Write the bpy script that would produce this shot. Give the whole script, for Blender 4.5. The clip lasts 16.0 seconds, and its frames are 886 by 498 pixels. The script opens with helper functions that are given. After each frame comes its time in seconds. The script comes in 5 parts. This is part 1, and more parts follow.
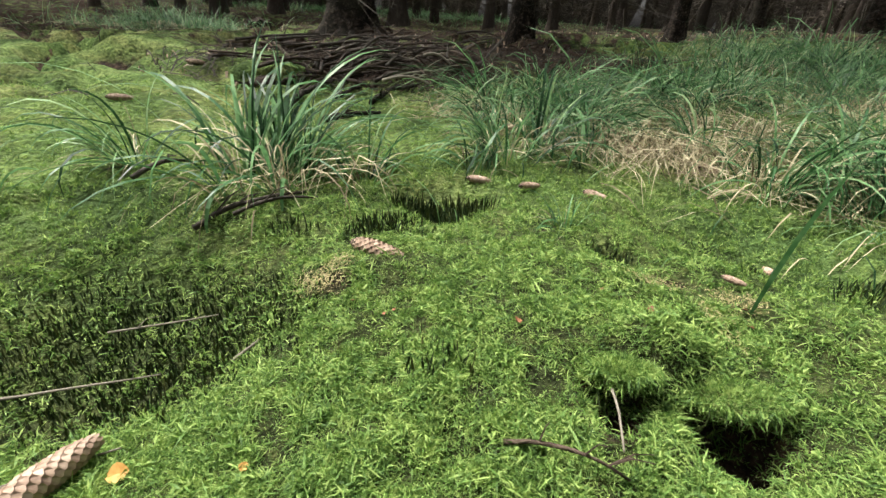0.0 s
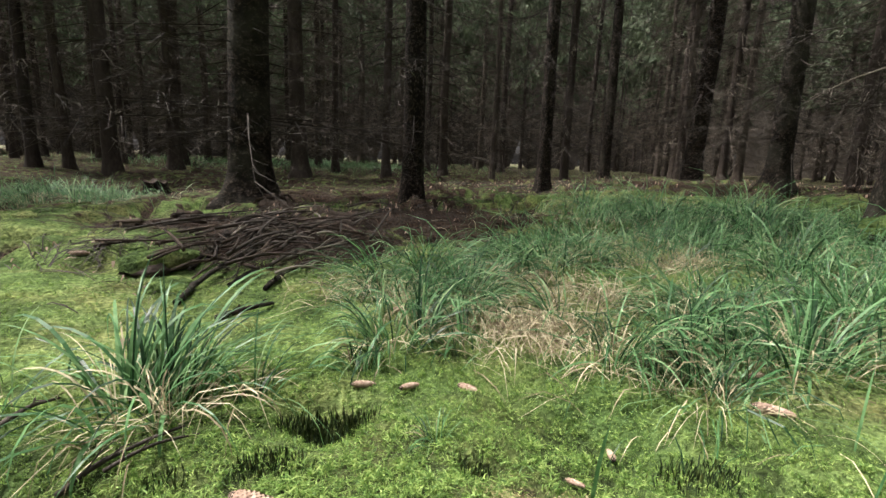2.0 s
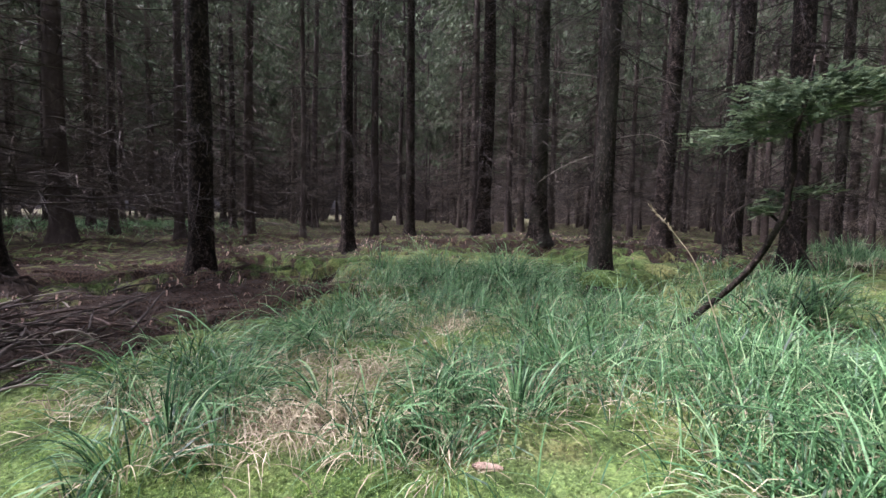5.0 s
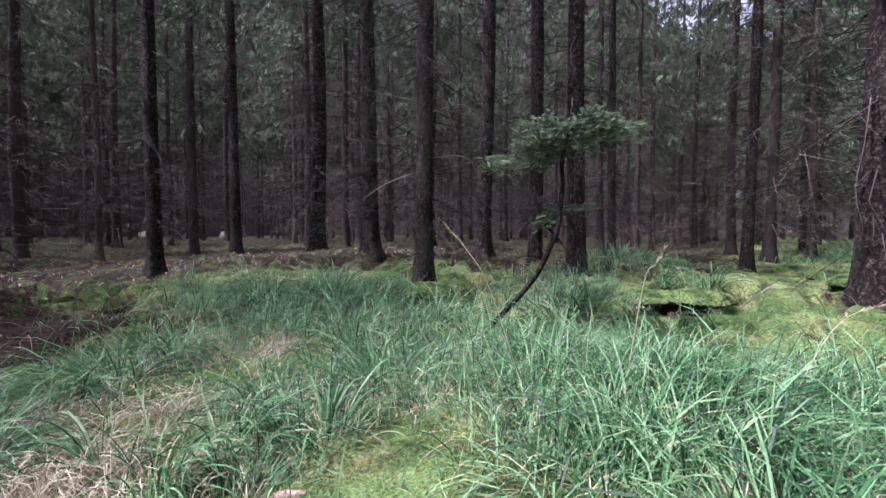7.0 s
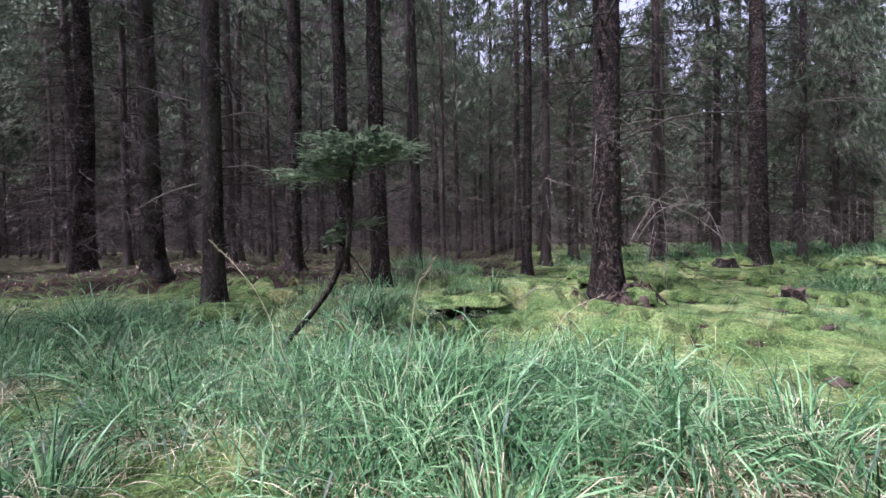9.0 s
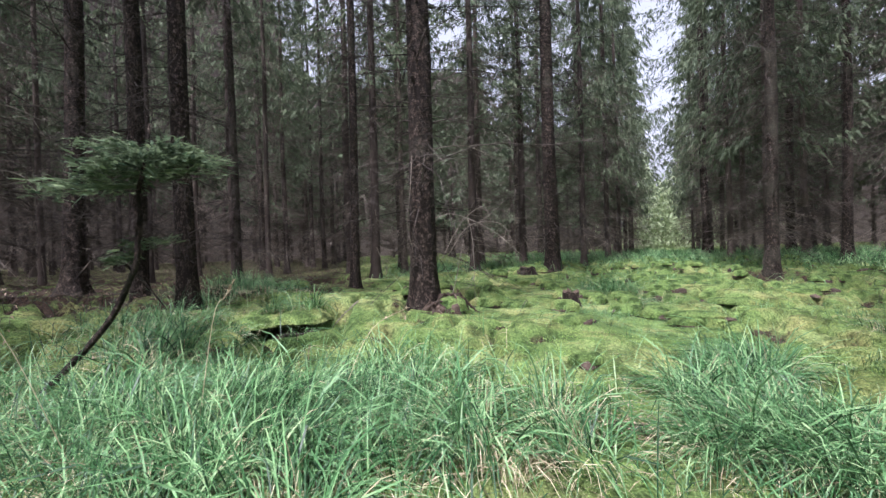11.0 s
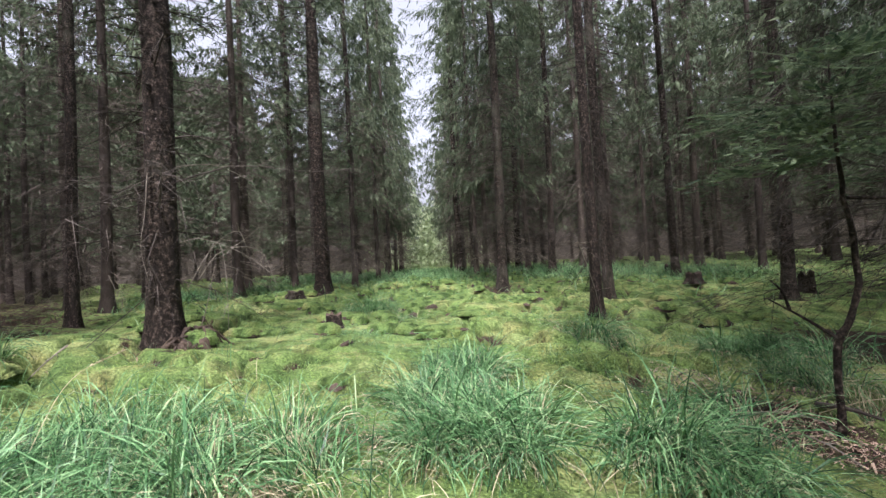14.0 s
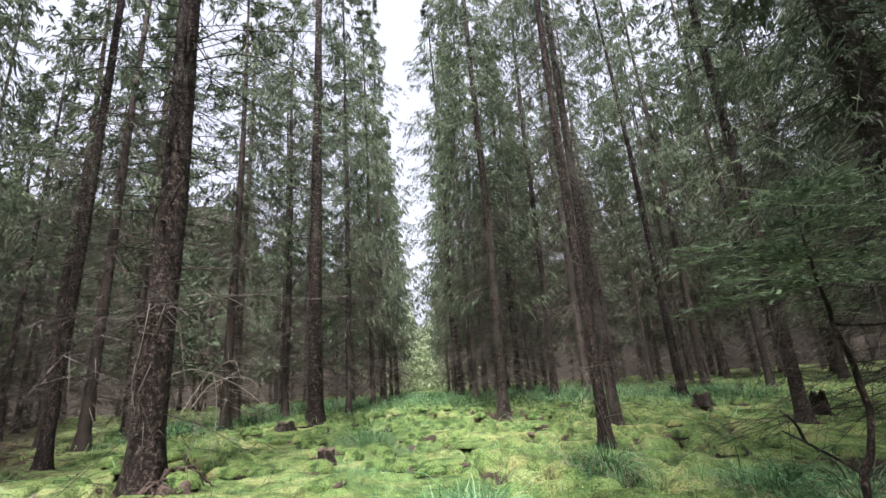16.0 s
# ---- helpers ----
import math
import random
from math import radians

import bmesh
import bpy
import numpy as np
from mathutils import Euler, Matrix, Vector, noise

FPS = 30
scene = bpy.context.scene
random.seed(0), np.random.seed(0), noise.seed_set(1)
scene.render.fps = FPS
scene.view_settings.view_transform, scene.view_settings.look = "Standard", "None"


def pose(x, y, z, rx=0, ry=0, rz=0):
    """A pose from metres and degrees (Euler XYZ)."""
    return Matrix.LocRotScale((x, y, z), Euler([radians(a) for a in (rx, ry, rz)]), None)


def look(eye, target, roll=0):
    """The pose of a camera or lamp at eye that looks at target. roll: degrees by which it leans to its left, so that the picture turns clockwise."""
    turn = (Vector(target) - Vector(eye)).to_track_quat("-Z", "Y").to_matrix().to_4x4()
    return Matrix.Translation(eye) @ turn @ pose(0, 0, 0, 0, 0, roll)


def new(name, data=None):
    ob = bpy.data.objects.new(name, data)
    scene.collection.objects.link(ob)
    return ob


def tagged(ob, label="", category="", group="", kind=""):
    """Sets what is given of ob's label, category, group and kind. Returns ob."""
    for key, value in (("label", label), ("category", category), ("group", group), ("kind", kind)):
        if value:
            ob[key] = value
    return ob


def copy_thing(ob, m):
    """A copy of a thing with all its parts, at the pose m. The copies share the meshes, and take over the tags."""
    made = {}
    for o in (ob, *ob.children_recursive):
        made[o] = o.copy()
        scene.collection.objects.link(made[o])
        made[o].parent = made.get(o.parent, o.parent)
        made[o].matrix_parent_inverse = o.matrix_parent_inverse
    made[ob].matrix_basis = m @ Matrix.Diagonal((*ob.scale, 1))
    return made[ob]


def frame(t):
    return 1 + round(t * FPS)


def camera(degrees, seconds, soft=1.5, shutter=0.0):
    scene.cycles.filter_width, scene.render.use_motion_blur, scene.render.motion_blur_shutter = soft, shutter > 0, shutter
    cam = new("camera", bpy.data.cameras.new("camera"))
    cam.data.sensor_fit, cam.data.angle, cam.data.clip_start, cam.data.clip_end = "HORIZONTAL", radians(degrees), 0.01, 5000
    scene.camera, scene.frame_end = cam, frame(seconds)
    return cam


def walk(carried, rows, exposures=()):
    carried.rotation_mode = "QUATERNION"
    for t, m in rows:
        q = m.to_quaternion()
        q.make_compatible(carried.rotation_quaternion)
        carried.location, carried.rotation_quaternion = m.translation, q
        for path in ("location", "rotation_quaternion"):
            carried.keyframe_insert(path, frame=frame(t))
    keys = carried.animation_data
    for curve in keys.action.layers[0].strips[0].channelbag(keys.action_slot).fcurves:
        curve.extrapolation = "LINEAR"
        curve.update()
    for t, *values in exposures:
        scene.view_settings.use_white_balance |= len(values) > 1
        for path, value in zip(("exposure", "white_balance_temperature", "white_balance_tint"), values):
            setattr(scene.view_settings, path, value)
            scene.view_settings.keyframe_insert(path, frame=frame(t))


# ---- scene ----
cam = camera(88.1, 16.0)
METRES, EYE, TILT, LEAN, TURN = 1.9, 0.5, 0.0, 0.0, 0.0
ROWS = [
    (0.0, 0.0, 0.0, 0.0, 1.75, -27.06, -3.42),
    (0.5, 0.0035, -0.0074, 0.0401, -0.61, -22.08, -3.82),
    (1.0, 0.0126, -0.0173, 0.0871, -3.59, -17.21, -3.33),
    (1.5, 0.0287, -0.0291, 0.131, -6.95, -13.21, -2.59),
    (2.0, 0.0477, -0.0429, 0.1644, -10.01, -10.85, -2.12),
    (2.5, 0.071, -0.059, 0.193, -13.58, -8.68, -1.95),
    (3.0, 0.0888, -0.0753, 0.221, -16.59, -7.35, -1.72),
    (3.5, 0.1091, -0.0997, 0.2412, -20.0, -6.36, -1.64),
    (6.0, 0.2141, -0.196, 0.2956, -40.69, -2.93, -0.49),
    (6.5, 0.2254, -0.2204, 0.2972, -45.54, -2.61, -0.16),
    (7.0, 0.2359, -0.2494, 0.3029, -51.43, -2.23, -0.05),
    (7.5, 0.2413, -0.275, 0.3065, -56.55, -1.82, 0.06),
    (8.0, 0.2518, -0.3066, 0.3124, -62.61, -1.58, 0.33),
    (8.5, 0.2697, -0.3404, 0.3137, -68.14, -1.45, 0.67),
    (9.0, 0.2849, -0.3714, 0.314, -73.37, -1.0, 1.01),
    (11.5, 0.212, -0.4983, 0.3391, -98.27, 0.11, 1.96),
    (12.0, 0.1962, -0.5161, 0.3434, -102.63, 0.32, 2.13),
    (12.5, 0.1774, -0.5331, 0.3487, -106.98, 0.71, 2.35),
    (13.0, 0.1581, -0.5526, 0.3528, -111.54, 0.92, 2.6),
    (13.5, 0.1389, -0.5682, 0.3545, -116.14, 1.09, 2.91),
    (14.0, 0.1147, -0.5835, 0.355, -120.85, 1.42, 3.08),
    (14.5, 0.0946, -0.5878, 0.3582, -126.35, 2.75, 2.98),
    (15.0, 0.0844, -0.5824, 0.3648, -129.24, 6.52, 2.83),
    (15.5, 0.0839, -0.5645, 0.3767, -126.81, 11.78, 3.18),
    (16.0, 0.0828, -0.5457, 0.3937, -121.23, 16.22, 4.03),
]
# stops, kelvin, tint: the picture turns cooler as it swings into the wood
EXPOSURES = [(0.0, 1.18, 6500, 8), (2.0, 1.34, 6450, 13), (3.5, 1.44, 6400, 18), (6.0, 1.48, 5400, 36), (9.0, 1.38, 5400, 36), (11.5, 1.42, 5800, 22), (13.0, 1.46, 5900, 21), (14.5, 1.42, 5950, 22), (16.0, 1.66, 6000, 21)]
walk(cam, [(t, pose(0, 0, EYE, TILT, LEAN, TURN) @ pose(METRES * x, METRES * y, METRES * z, 90 + pitch, roll, yaw)) for t, x, y, z, yaw, pitch, roll in ROWS], EXPOSURES)

# ---- light: bright hazy sky over a clearing, soft sun from the west ----
SUN_ELEVATION, SUN_AZIMUTH = 62.0, 302.0     # compass degrees, clockwise from +y
world = bpy.data.worlds.new("sky")
scene.world = world
world.use_nodes = True
wn = world.node_tree.nodes
sky = wn.new("ShaderNodeTexSky")
sky.sky_type, sky.sun_disc = "NISHITA", False
sky.sun_elevation, sky.sun_rotation = radians(SUN_ELEVATION), radians(SUN_AZIMUTH)
sky.air_density, sky.dust_density, sky.ozone_density = 1.0, 8.0, 1.0
haze = wn.new("ShaderNodeHueSaturation")          # thin white cloud over the blue
haze.inputs["Saturation"].default_value = 0.2
haze.inputs["Hue"].default_value = 0.475
world.node_tree.links.new(sky.outputs[0], haze.inputs["Color"])
world.node_tree.links.new(haze.outputs[0], wn["Background"].inputs[0])
wn["Background"].inputs[1].default_value = 0.15
sun = new("sun", bpy.data.lights.new("sun", "SUN"))
sun.data.energy, sun.data.angle, sun.data.color = 3.2, radians(3), (1.0, 0.95, 0.86)
sa, se = radians(SUN_AZIMUTH), radians(SUN_ELEVATION)
sun.matrix_world = look((0, 0, 30), (-math.sin(sa) * math.cos(se), -math.cos(sa) * math.cos(se), 30 - math.sin(se)))


# ---- materials ----
def material(name, stops, scale=8.0, fine=60.0, rough=0.85, bump=0.3, dist=0.01, through_light=0.0, island=0.0, objvar=0.0, stretch=(1, 1, 1), spec=0.3):
    """A noise-driven surface: colour stops over coarse and fine noise, relief, light passing through leaves."""
    m = bpy.data.materials.new(name)
    m.use_nodes = True
    nt = m.node_tree
    n, l = nt.nodes, nt.links
    b = n["Principled BSDF"]
    tc = n.new("ShaderNodeTexCoord")
    mp = n.new("ShaderNodeMapping")
    mp.inputs["Scale"].default_value = stretch
    l.new(tc.outputs["Object"], mp.inputs["Vector"])
    n1, n2 = n.new("ShaderNodeTexNoise"), n.new("ShaderNodeTexNoise")
    for tex, s, d in ((n1, scale, 5.0), (n2, fine, 4.0)):
        tex.inputs["Scale"].default_value, tex.inputs["Detail"].default_value = s, d
        l.new(mp.outputs[0], tex.inputs["Vector"])
    mix = n.new("ShaderNodeMath")
    mix.operation = "MULTIPLY_ADD"
    l.new(n2.outputs[0], mix.inputs[0])
    mix.inputs[1].default_value = 0.45
    half = n.new("ShaderNodeMath")
    half.operation = "MULTIPLY"
    half.inputs[1].default_value = 0.62
    l.new(n1.outputs[0], half.inputs[0])
    l.new(half.outputs[0], mix.inputs[2])
    value = mix.outputs[0]
    for amount, node, out in ((island, "ShaderNodeNewGeometry", "Random Per Island"), (objvar, "ShaderNodeObjectInfo", "Random")):
        if amount:
            g = n.new(node)
            add = n.new("ShaderNodeMath")
            add.operation = "MULTIPLY_ADD"
            l.new(g.outputs[out], add.inputs[0])
            add.inputs[1].default_value = amount
            sub = n.new("ShaderNodeMath")
            sub.operation = "SUBTRACT"
            sub.inputs[1].default_value = amount / 2
            l.new(value, sub.inputs[0])
            l.new(sub.outputs[0], add.inputs[2])
            value = add.outputs[0]
    ramp = n.new("ShaderNodeValToRGB")
    e = ramp.color_ramp.elements
    while len(e) < len(stops):
        e.new(0.5)
    for k, (pos, col) in enumerate(stops):
        e[k].position, e[k].color = pos, (*col, 1)
    l.new(value, ramp.inputs[0])
    l.new(ramp.outputs[0], b.inputs["Base Color"])
    b.inputs["Roughness"].default_value = rough
    b.inputs["Specular IOR Level"].default_value = spec
    if bump:
        bp = n.new("ShaderNodeBump")
        bp.inputs["Strength"].default_value, bp.inputs["Distance"].default_value = bump, dist
        l.new(n2.outputs[0], bp.inputs["Height"])
        l.new(bp.outputs[0], b.inputs["Normal"])
    if through_light:
        tr = n.new("ShaderNodeBsdfTranslucent")
        l.new(ramp.outputs[0], tr.inputs[0])
        ms = n.new("ShaderNodeMixShader")
        ms.inputs[0].default_value = through_light
        l.new(b.outputs[0], ms.inputs[1])
        l.new(tr.outputs[0], ms.inputs[2])
        l.new(ms.outputs[0], n["Material Output"].inputs[0])
    return m


def bark_material(name, dark, mid, light, lichen):
    """Scaly spruce bark: small plates with dark cracks, grey flakes and green-grey lichen in patches."""
    m = bpy.data.materials.new(name)
    m.use_nodes = True
    n, l = m.node_tree.nodes, m.node_tree.links
    b = n["Principled BSDF"]
    tc = n.new("ShaderNodeTexCoord")
    mp = n.new("ShaderNodeMapping")
    mp.inputs["Scale"].default_value = (1, 1, 0.75)
    l.new(tc.outputs["Object"], mp.inputs["Vector"])
    vo = n.new("ShaderNodeTexVoronoi")
    vo.feature = "F1"
    vo.inputs["Scale"].default_value, vo.inputs["Randomness"].default_value = 26, 1
    wob = n.new("ShaderNodeTexNoise")
    wob.inputs["Scale"].default_value, wob.inputs["Detail"].default_value = 22, 6
    l.new(mp.outputs[0], wob.inputs["Vector"])
    off = n.new("ShaderNodeVectorMath")
    off.operation = "MULTIPLY_ADD"
    off.inputs[1].default_value = (0.12, 0.12, 0.12)
    l.new(wob.outputs["Color"], off.inputs[0])
    l.new(mp.outputs[0], off.inputs[2])
    l.new(off.outputs[0], vo.inputs["Vector"])
    flake = n.new("ShaderNodeTexNoise")
    flake.inputs["Scale"].default_value, flake.inputs["Detail"].default_value, flake.inputs["Roughness"].default_value = 15, 8, 0.78
    l.new(mp.outputs[0], flake.inputs["Vector"])
    both = n.new("ShaderNodeMath")
    both.operation = "MULTIPLY_ADD"
    both.inputs[1].default_value = 0.4
    l.new(vo.outputs["Distance"], both.inputs[0])
    l.new(flake.outputs[0], both.inputs[2])
    ramp = n.new("ShaderNodeValToRGB")
    e = ramp.color_ramp.elements
    e.new(0.5)
    for k, (pos, col) in enumerate(((0.48, light), (0.57, mid), (0.74, dark))):
        e[k].position, e[k].color = pos, (*col, 1)
    l.new(both.outputs[0], ramp.inputs[0])
    big = n.new("ShaderNodeTexNoise")
    big.inputs["Scale"].default_value, big.inputs["Detail"].default_value = 2.2, 6
    l.new(mp.outputs[0], big.inputs["Vector"])
    info = n.new("ShaderNodeObjectInfo")
    add = n.new("ShaderNodeMath")
    add.operation = "MULTIPLY_ADD"
    add.inputs[1].default_value = 0.22
    l.new(info.outputs["Random"], add.inputs[0])
    l.new(big.outputs[0], add.inputs[2])
    mask = n.new("ShaderNodeMapRange")
    mask.inputs["From Min"].default_value, mask.inputs["From Max"].default_value = 0.62, 0.85
    mask.inputs["To Max"].default_value = 0.45
    l.new(add.outputs[0], mask.inputs["Value"])
    mx = n.new("ShaderNodeMix")
    mx.data_type = "RGBA"
    l.new(mask.outputs[0], mx.inputs[0])
    l.new(ramp.outputs[0], mx.inputs[6])
    mx.inputs[7].default_value = (*lichen, 1)
    l.new(mx.outputs[2], b.inputs["Base Color"])
    b.inputs["Roughness"].default_value, b.inputs["Specular IOR Level"].default_value = 0.9, 0.2
    bp = n.new("ShaderNodeBump")
    bp.invert = True
    bp.inputs["Strength"].default_value, bp.inputs["Distance"].default_value = 1.0, 0.025
    l.new(both.outputs[0], bp.inputs["Height"])
    l.new(bp.outputs[0], b.inputs["Normal"])
    return m


def ground_material():
    """Moss cushions of two greens, brown needle litter where the mask says so, humps in the relief."""
    m = bpy.data.materials.new("moss_and_needle_litter")
    m.use_nodes = True
    n, l = m.node_tree.nodes, m.node_tree.links
    b = n["Principled BSDF"]
    tc = n.new("ShaderNodeTexCoord")

    def tex(scale, detail=5.0):
        t = n.new("ShaderNodeTexNoise")
        t.inputs["Scale"].default_value, t.inputs["Detail"].default_value = scale, detail
        l.new(tc.outputs["Object"], t.inputs["Vector"])
        return t.outputs[0]

    def ramp(value, *stops):
        r = n.new("ShaderNodeValToRGB")
        e = r.color_ramp.elements
        while len(e) < len(stops):
            e.new(0.5)
        for k, (pos, col) in enumerate(stops):
            e[k].position, e[k].color = pos, (*col, 1)
        l.new(value, r.inputs[0])
        return r.outputs[0]

    def mixed(fac, a, c, mode="MIX"):
        x = n.new("ShaderNodeMix")
        x.data_type, x.blend_type = "RGBA", mode
        if isinstance(fac, float):
            x.inputs[0].default_value = fac
        else:
            l.new(fac, x.inputs[0])
        l.new(a, x.inputs[6])
        l.new(c, x.inputs[7])
        return x.outputs[2]

    coarse, mid, fine, grain = tex(1.3), tex(7.0, 6), tex(45.0, 6), tex(160.0, 3)
    moss = ramp(coarse, (0.32, (0.09, 0.158, 0.045)), (0.5, (0.182, 0.275, 0.085)), (0.66, (0.315, 0.385, 0.15)))
    spots = ramp(fine, (0.3, (0.25, 0.3, 0.2)), (0.5, (0.9, 0.9, 0.9)), (0.7, (1.5, 1.45, 1.3)))
    moss = mixed(0.8, moss, spots, "MULTIPLY")
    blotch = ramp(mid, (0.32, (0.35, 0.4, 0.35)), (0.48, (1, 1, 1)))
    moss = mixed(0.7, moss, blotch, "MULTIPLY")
    dark = ramp(tex(3.6, 4), (0.38, (0.32, 0.36, 0.32)), (0.52, (1.04, 1.04, 1.04)))
    moss = mixed(0.7, moss, dark, "MULTIPLY")
    olive = ramp(tex(2.6, 5), (0.45, (1, 1, 1)), (0.66, (0.96, 0.78, 0.78)))
    moss = mixed(0.8, moss, olive, "MULTIPLY")
    stem_shade = n.new("ShaderNodeAttribute")
    stem_shade.attribute_name = "stem_shade"
    # shade between the near moss shoots, put into a brown stem colour
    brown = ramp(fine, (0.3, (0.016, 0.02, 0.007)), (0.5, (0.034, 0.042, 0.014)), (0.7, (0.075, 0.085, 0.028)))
    moss = mixed(stem_shade.outputs["Fac"], moss, brown)
    litter = ramp(fine, (0.3, (0.012, 0.009, 0.007)), (0.5, (0.05, 0.033, 0.023)), (0.68, (0.105, 0.07, 0.048)))
    at = n.new("ShaderNodeAttribute")
    at.attribute_name = "litter"
    edge = n.new("ShaderNodeMath")
    edge.operation = "MULTIPLY_ADD"
    edge.inputs[1].default_value = 1.25
    l.new(mid, edge.inputs[0])
    l.new(at.outputs["Fac"], edge.inputs[2])
    step = n.new("ShaderNodeMapRange")
    step.inputs["From Min"].default_value, step.inputs["From Max"].default_value = 0.95, 1.2
    l.new(edge.outputs[0], step.inputs["Value"])
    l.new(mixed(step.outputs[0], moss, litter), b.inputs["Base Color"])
    b.inputs["Roughness"].default_value, b.inputs["Specular IOR Level"].default_value = 0.95, 0.15
    hsum = n.new("ShaderNodeMath")
    hsum.operation = "MULTIPLY_ADD"
    hsum.inputs[1].default_value = 0.35
    l.new(grain, hsum.inputs[0])
    l.new(fine, hsum.inputs[2])
    bp = n.new("ShaderNodeBump")
    bp.inputs["Strength"].default_value, bp.inputs["Distance"].default_value = 1.0, 0.07
    hall = n.new("ShaderNodeMath")
    hall.operation = "MULTIPLY_ADD"
    hall.inputs[1].default_value = 1.6
    l.new(mid, hall.inputs[0])
    l.new(hsum.outputs[0], hall.inputs[2])
    mats = n.new("ShaderNodeMath")
    mats.operation = "MULTIPLY_ADD"
    mats.inputs[1].default_value = 3.0
    l.new(tex(3.0, 3), mats.inputs[0])
    l.new(hall.outputs[0], mats.inputs[2])
    l.new(mats.outputs[0], bp.inputs["Height"])
    l.new(bp.outputs[0], b.inputs["Normal"])
    return m


BARK = bark_material("spruce_bark", (0.01, 0.007, 0.005), (0.05, 0.037, 0.028), (0.125, 0.102, 0.082), (0.09, 0.09, 0.066))
BARK_FAR = material("spruce_bark_distant", [(0.3, (0.019, 0.014, 0.011)), (0.6, (0.054, 0.041, 0.032)), (0.75, (0.095, 0.078, 0.061))], 3, 25, objvar=0.25, stretch=(1, 1, 0.3))
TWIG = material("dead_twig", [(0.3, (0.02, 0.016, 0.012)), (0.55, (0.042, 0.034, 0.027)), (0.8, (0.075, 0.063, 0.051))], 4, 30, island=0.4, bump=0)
# paler copy of the dead twig: haze among farther trees put into the colour
TWIG_HAZED = material("hazed_twig", [(0.3, (0.056, 0.046, 0.036)), (0.55, (0.12, 0.1, 0.08)), (0.8, (0.2, 0.172, 0.138))], 0.6, 6, island=0.4, bump=0)
PALE_TWIG = material("bleached_twig", [(0.3, (0.1, 0.086, 0.068)), (0.7, (0.235, 0.208, 0.168))], 6, 40, island=0.3, bump=0.2)
NEEDLES = material("spruce_needles", [(0.25, (0.042, 0.06, 0.038)), (0.5, (0.092, 0.122, 0.074)), (0.75, (0.17, 0.205, 0.12))], 1.2, 9, rough=0.75, bump=0, through_light=0.3, island=0.22, spec=0.15)
YOUNG_NEEDLES = material("young_needles", [(0.25, (0.035, 0.06, 0.036)), (0.5, (0.09, 0.132, 0.078)), (0.75, (0.19, 0.245, 0.13))], 3, 20, rough=0.7, bump=0, through_light=0.3, island=0.5, spec=0.15)
GRASS = material("sedge_blade", [(0.22, (0.014, 0.044, 0.015)), (0.5, (0.062, 0.158, 0.057)), (0.78, (0.17, 0.318, 0.133)), (0.95, (0.305, 0.42, 0.21))], 5, 30, rough=0.42, bump=0, through_light=0.32, island=0.8, spec=0.25)
STRAW = material("dry_grass", [(0.25, (0.15, 0.12, 0.07)), (0.5, (0.34, 0.295, 0.18)), (0.8, (0.56, 0.5, 0.34))], 5, 30, rough=0.7, bump=0, through_light=0.2, island=0.7)
MOSS = material("moss_shoot", [(0.25, (0.035, 0.08, 0.018)), (0.5, (0.14, 0.25, 0.055)), (0.75, (0.36, 0.48, 0.14))], 30, 120, rough=0.6, bump=0, through_light=0.35, island=0.34)
HAIRCAP = material("haircap_moss", [(0.3, (0.012, 0.024, 0.008)), (0.6, (0.03, 0.055, 0.014)), (0.8, (0.07, 0.08, 0.02))], 5, 40, rough=0.6, bump=0, island=0.6)
CONE = material("cone_scale", [(0.25, (0.15, 0.095, 0.066)), (0.5, (0.32, 0.22, 0.16)), (0.75, (0.47, 0.355, 0.27))], 20, 150, rough=0.6, bump=0.2, dist=0.002, island=0.3)
WOOD = material("rotten_wood", [(0.3, (0.015, 0.011, 0.008)), (0.5, (0.045, 0.031, 0.022)), (0.75, (0.11, 0.08, 0.058))], 9, 70, bump=0.8, objvar=0.2)
TAN = material("withered_moss_shoot", [(0.25, (0.14, 0.13, 0.05)), (0.5, (0.3, 0.27, 0.12)), (0.75, (0.46, 0.4, 0.22))], 30, 120, rough=0.8, bump=0, through_light=0.2, island=0.5)
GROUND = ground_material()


# ---- geometry tools ----
def vnoise(x, y, seed=0):
    """Smooth value noise, 0 to 1, on numpy arrays."""
    x, y = np.asarray(x, float), np.asarray(y, float)
    ix, iy = np.floor(x), np.floor(y)
    fx, fy = x - ix, y - iy
    fx, fy = fx * fx * (3 - 2 * fx), fy * fy * (3 - 2 * fy)

    def corner(a, c):
        v = np.sin((ix + a) * 127.1 + (iy + c) * 311.7 + seed * 74.7) * 43758.5453
        return v - np.floor(v)
    return (corner(0, 0) * (1 - fx) + corner(1, 0) * fx) * (1 - fy) + (corner(0, 1) * (1 - fx) + corner(1, 1) * fx) * fy


def step01(a, c, v):
    k = np.clip((v - a) / (c - a), 0, 1)
    return k * k * (3 - 2 * k)


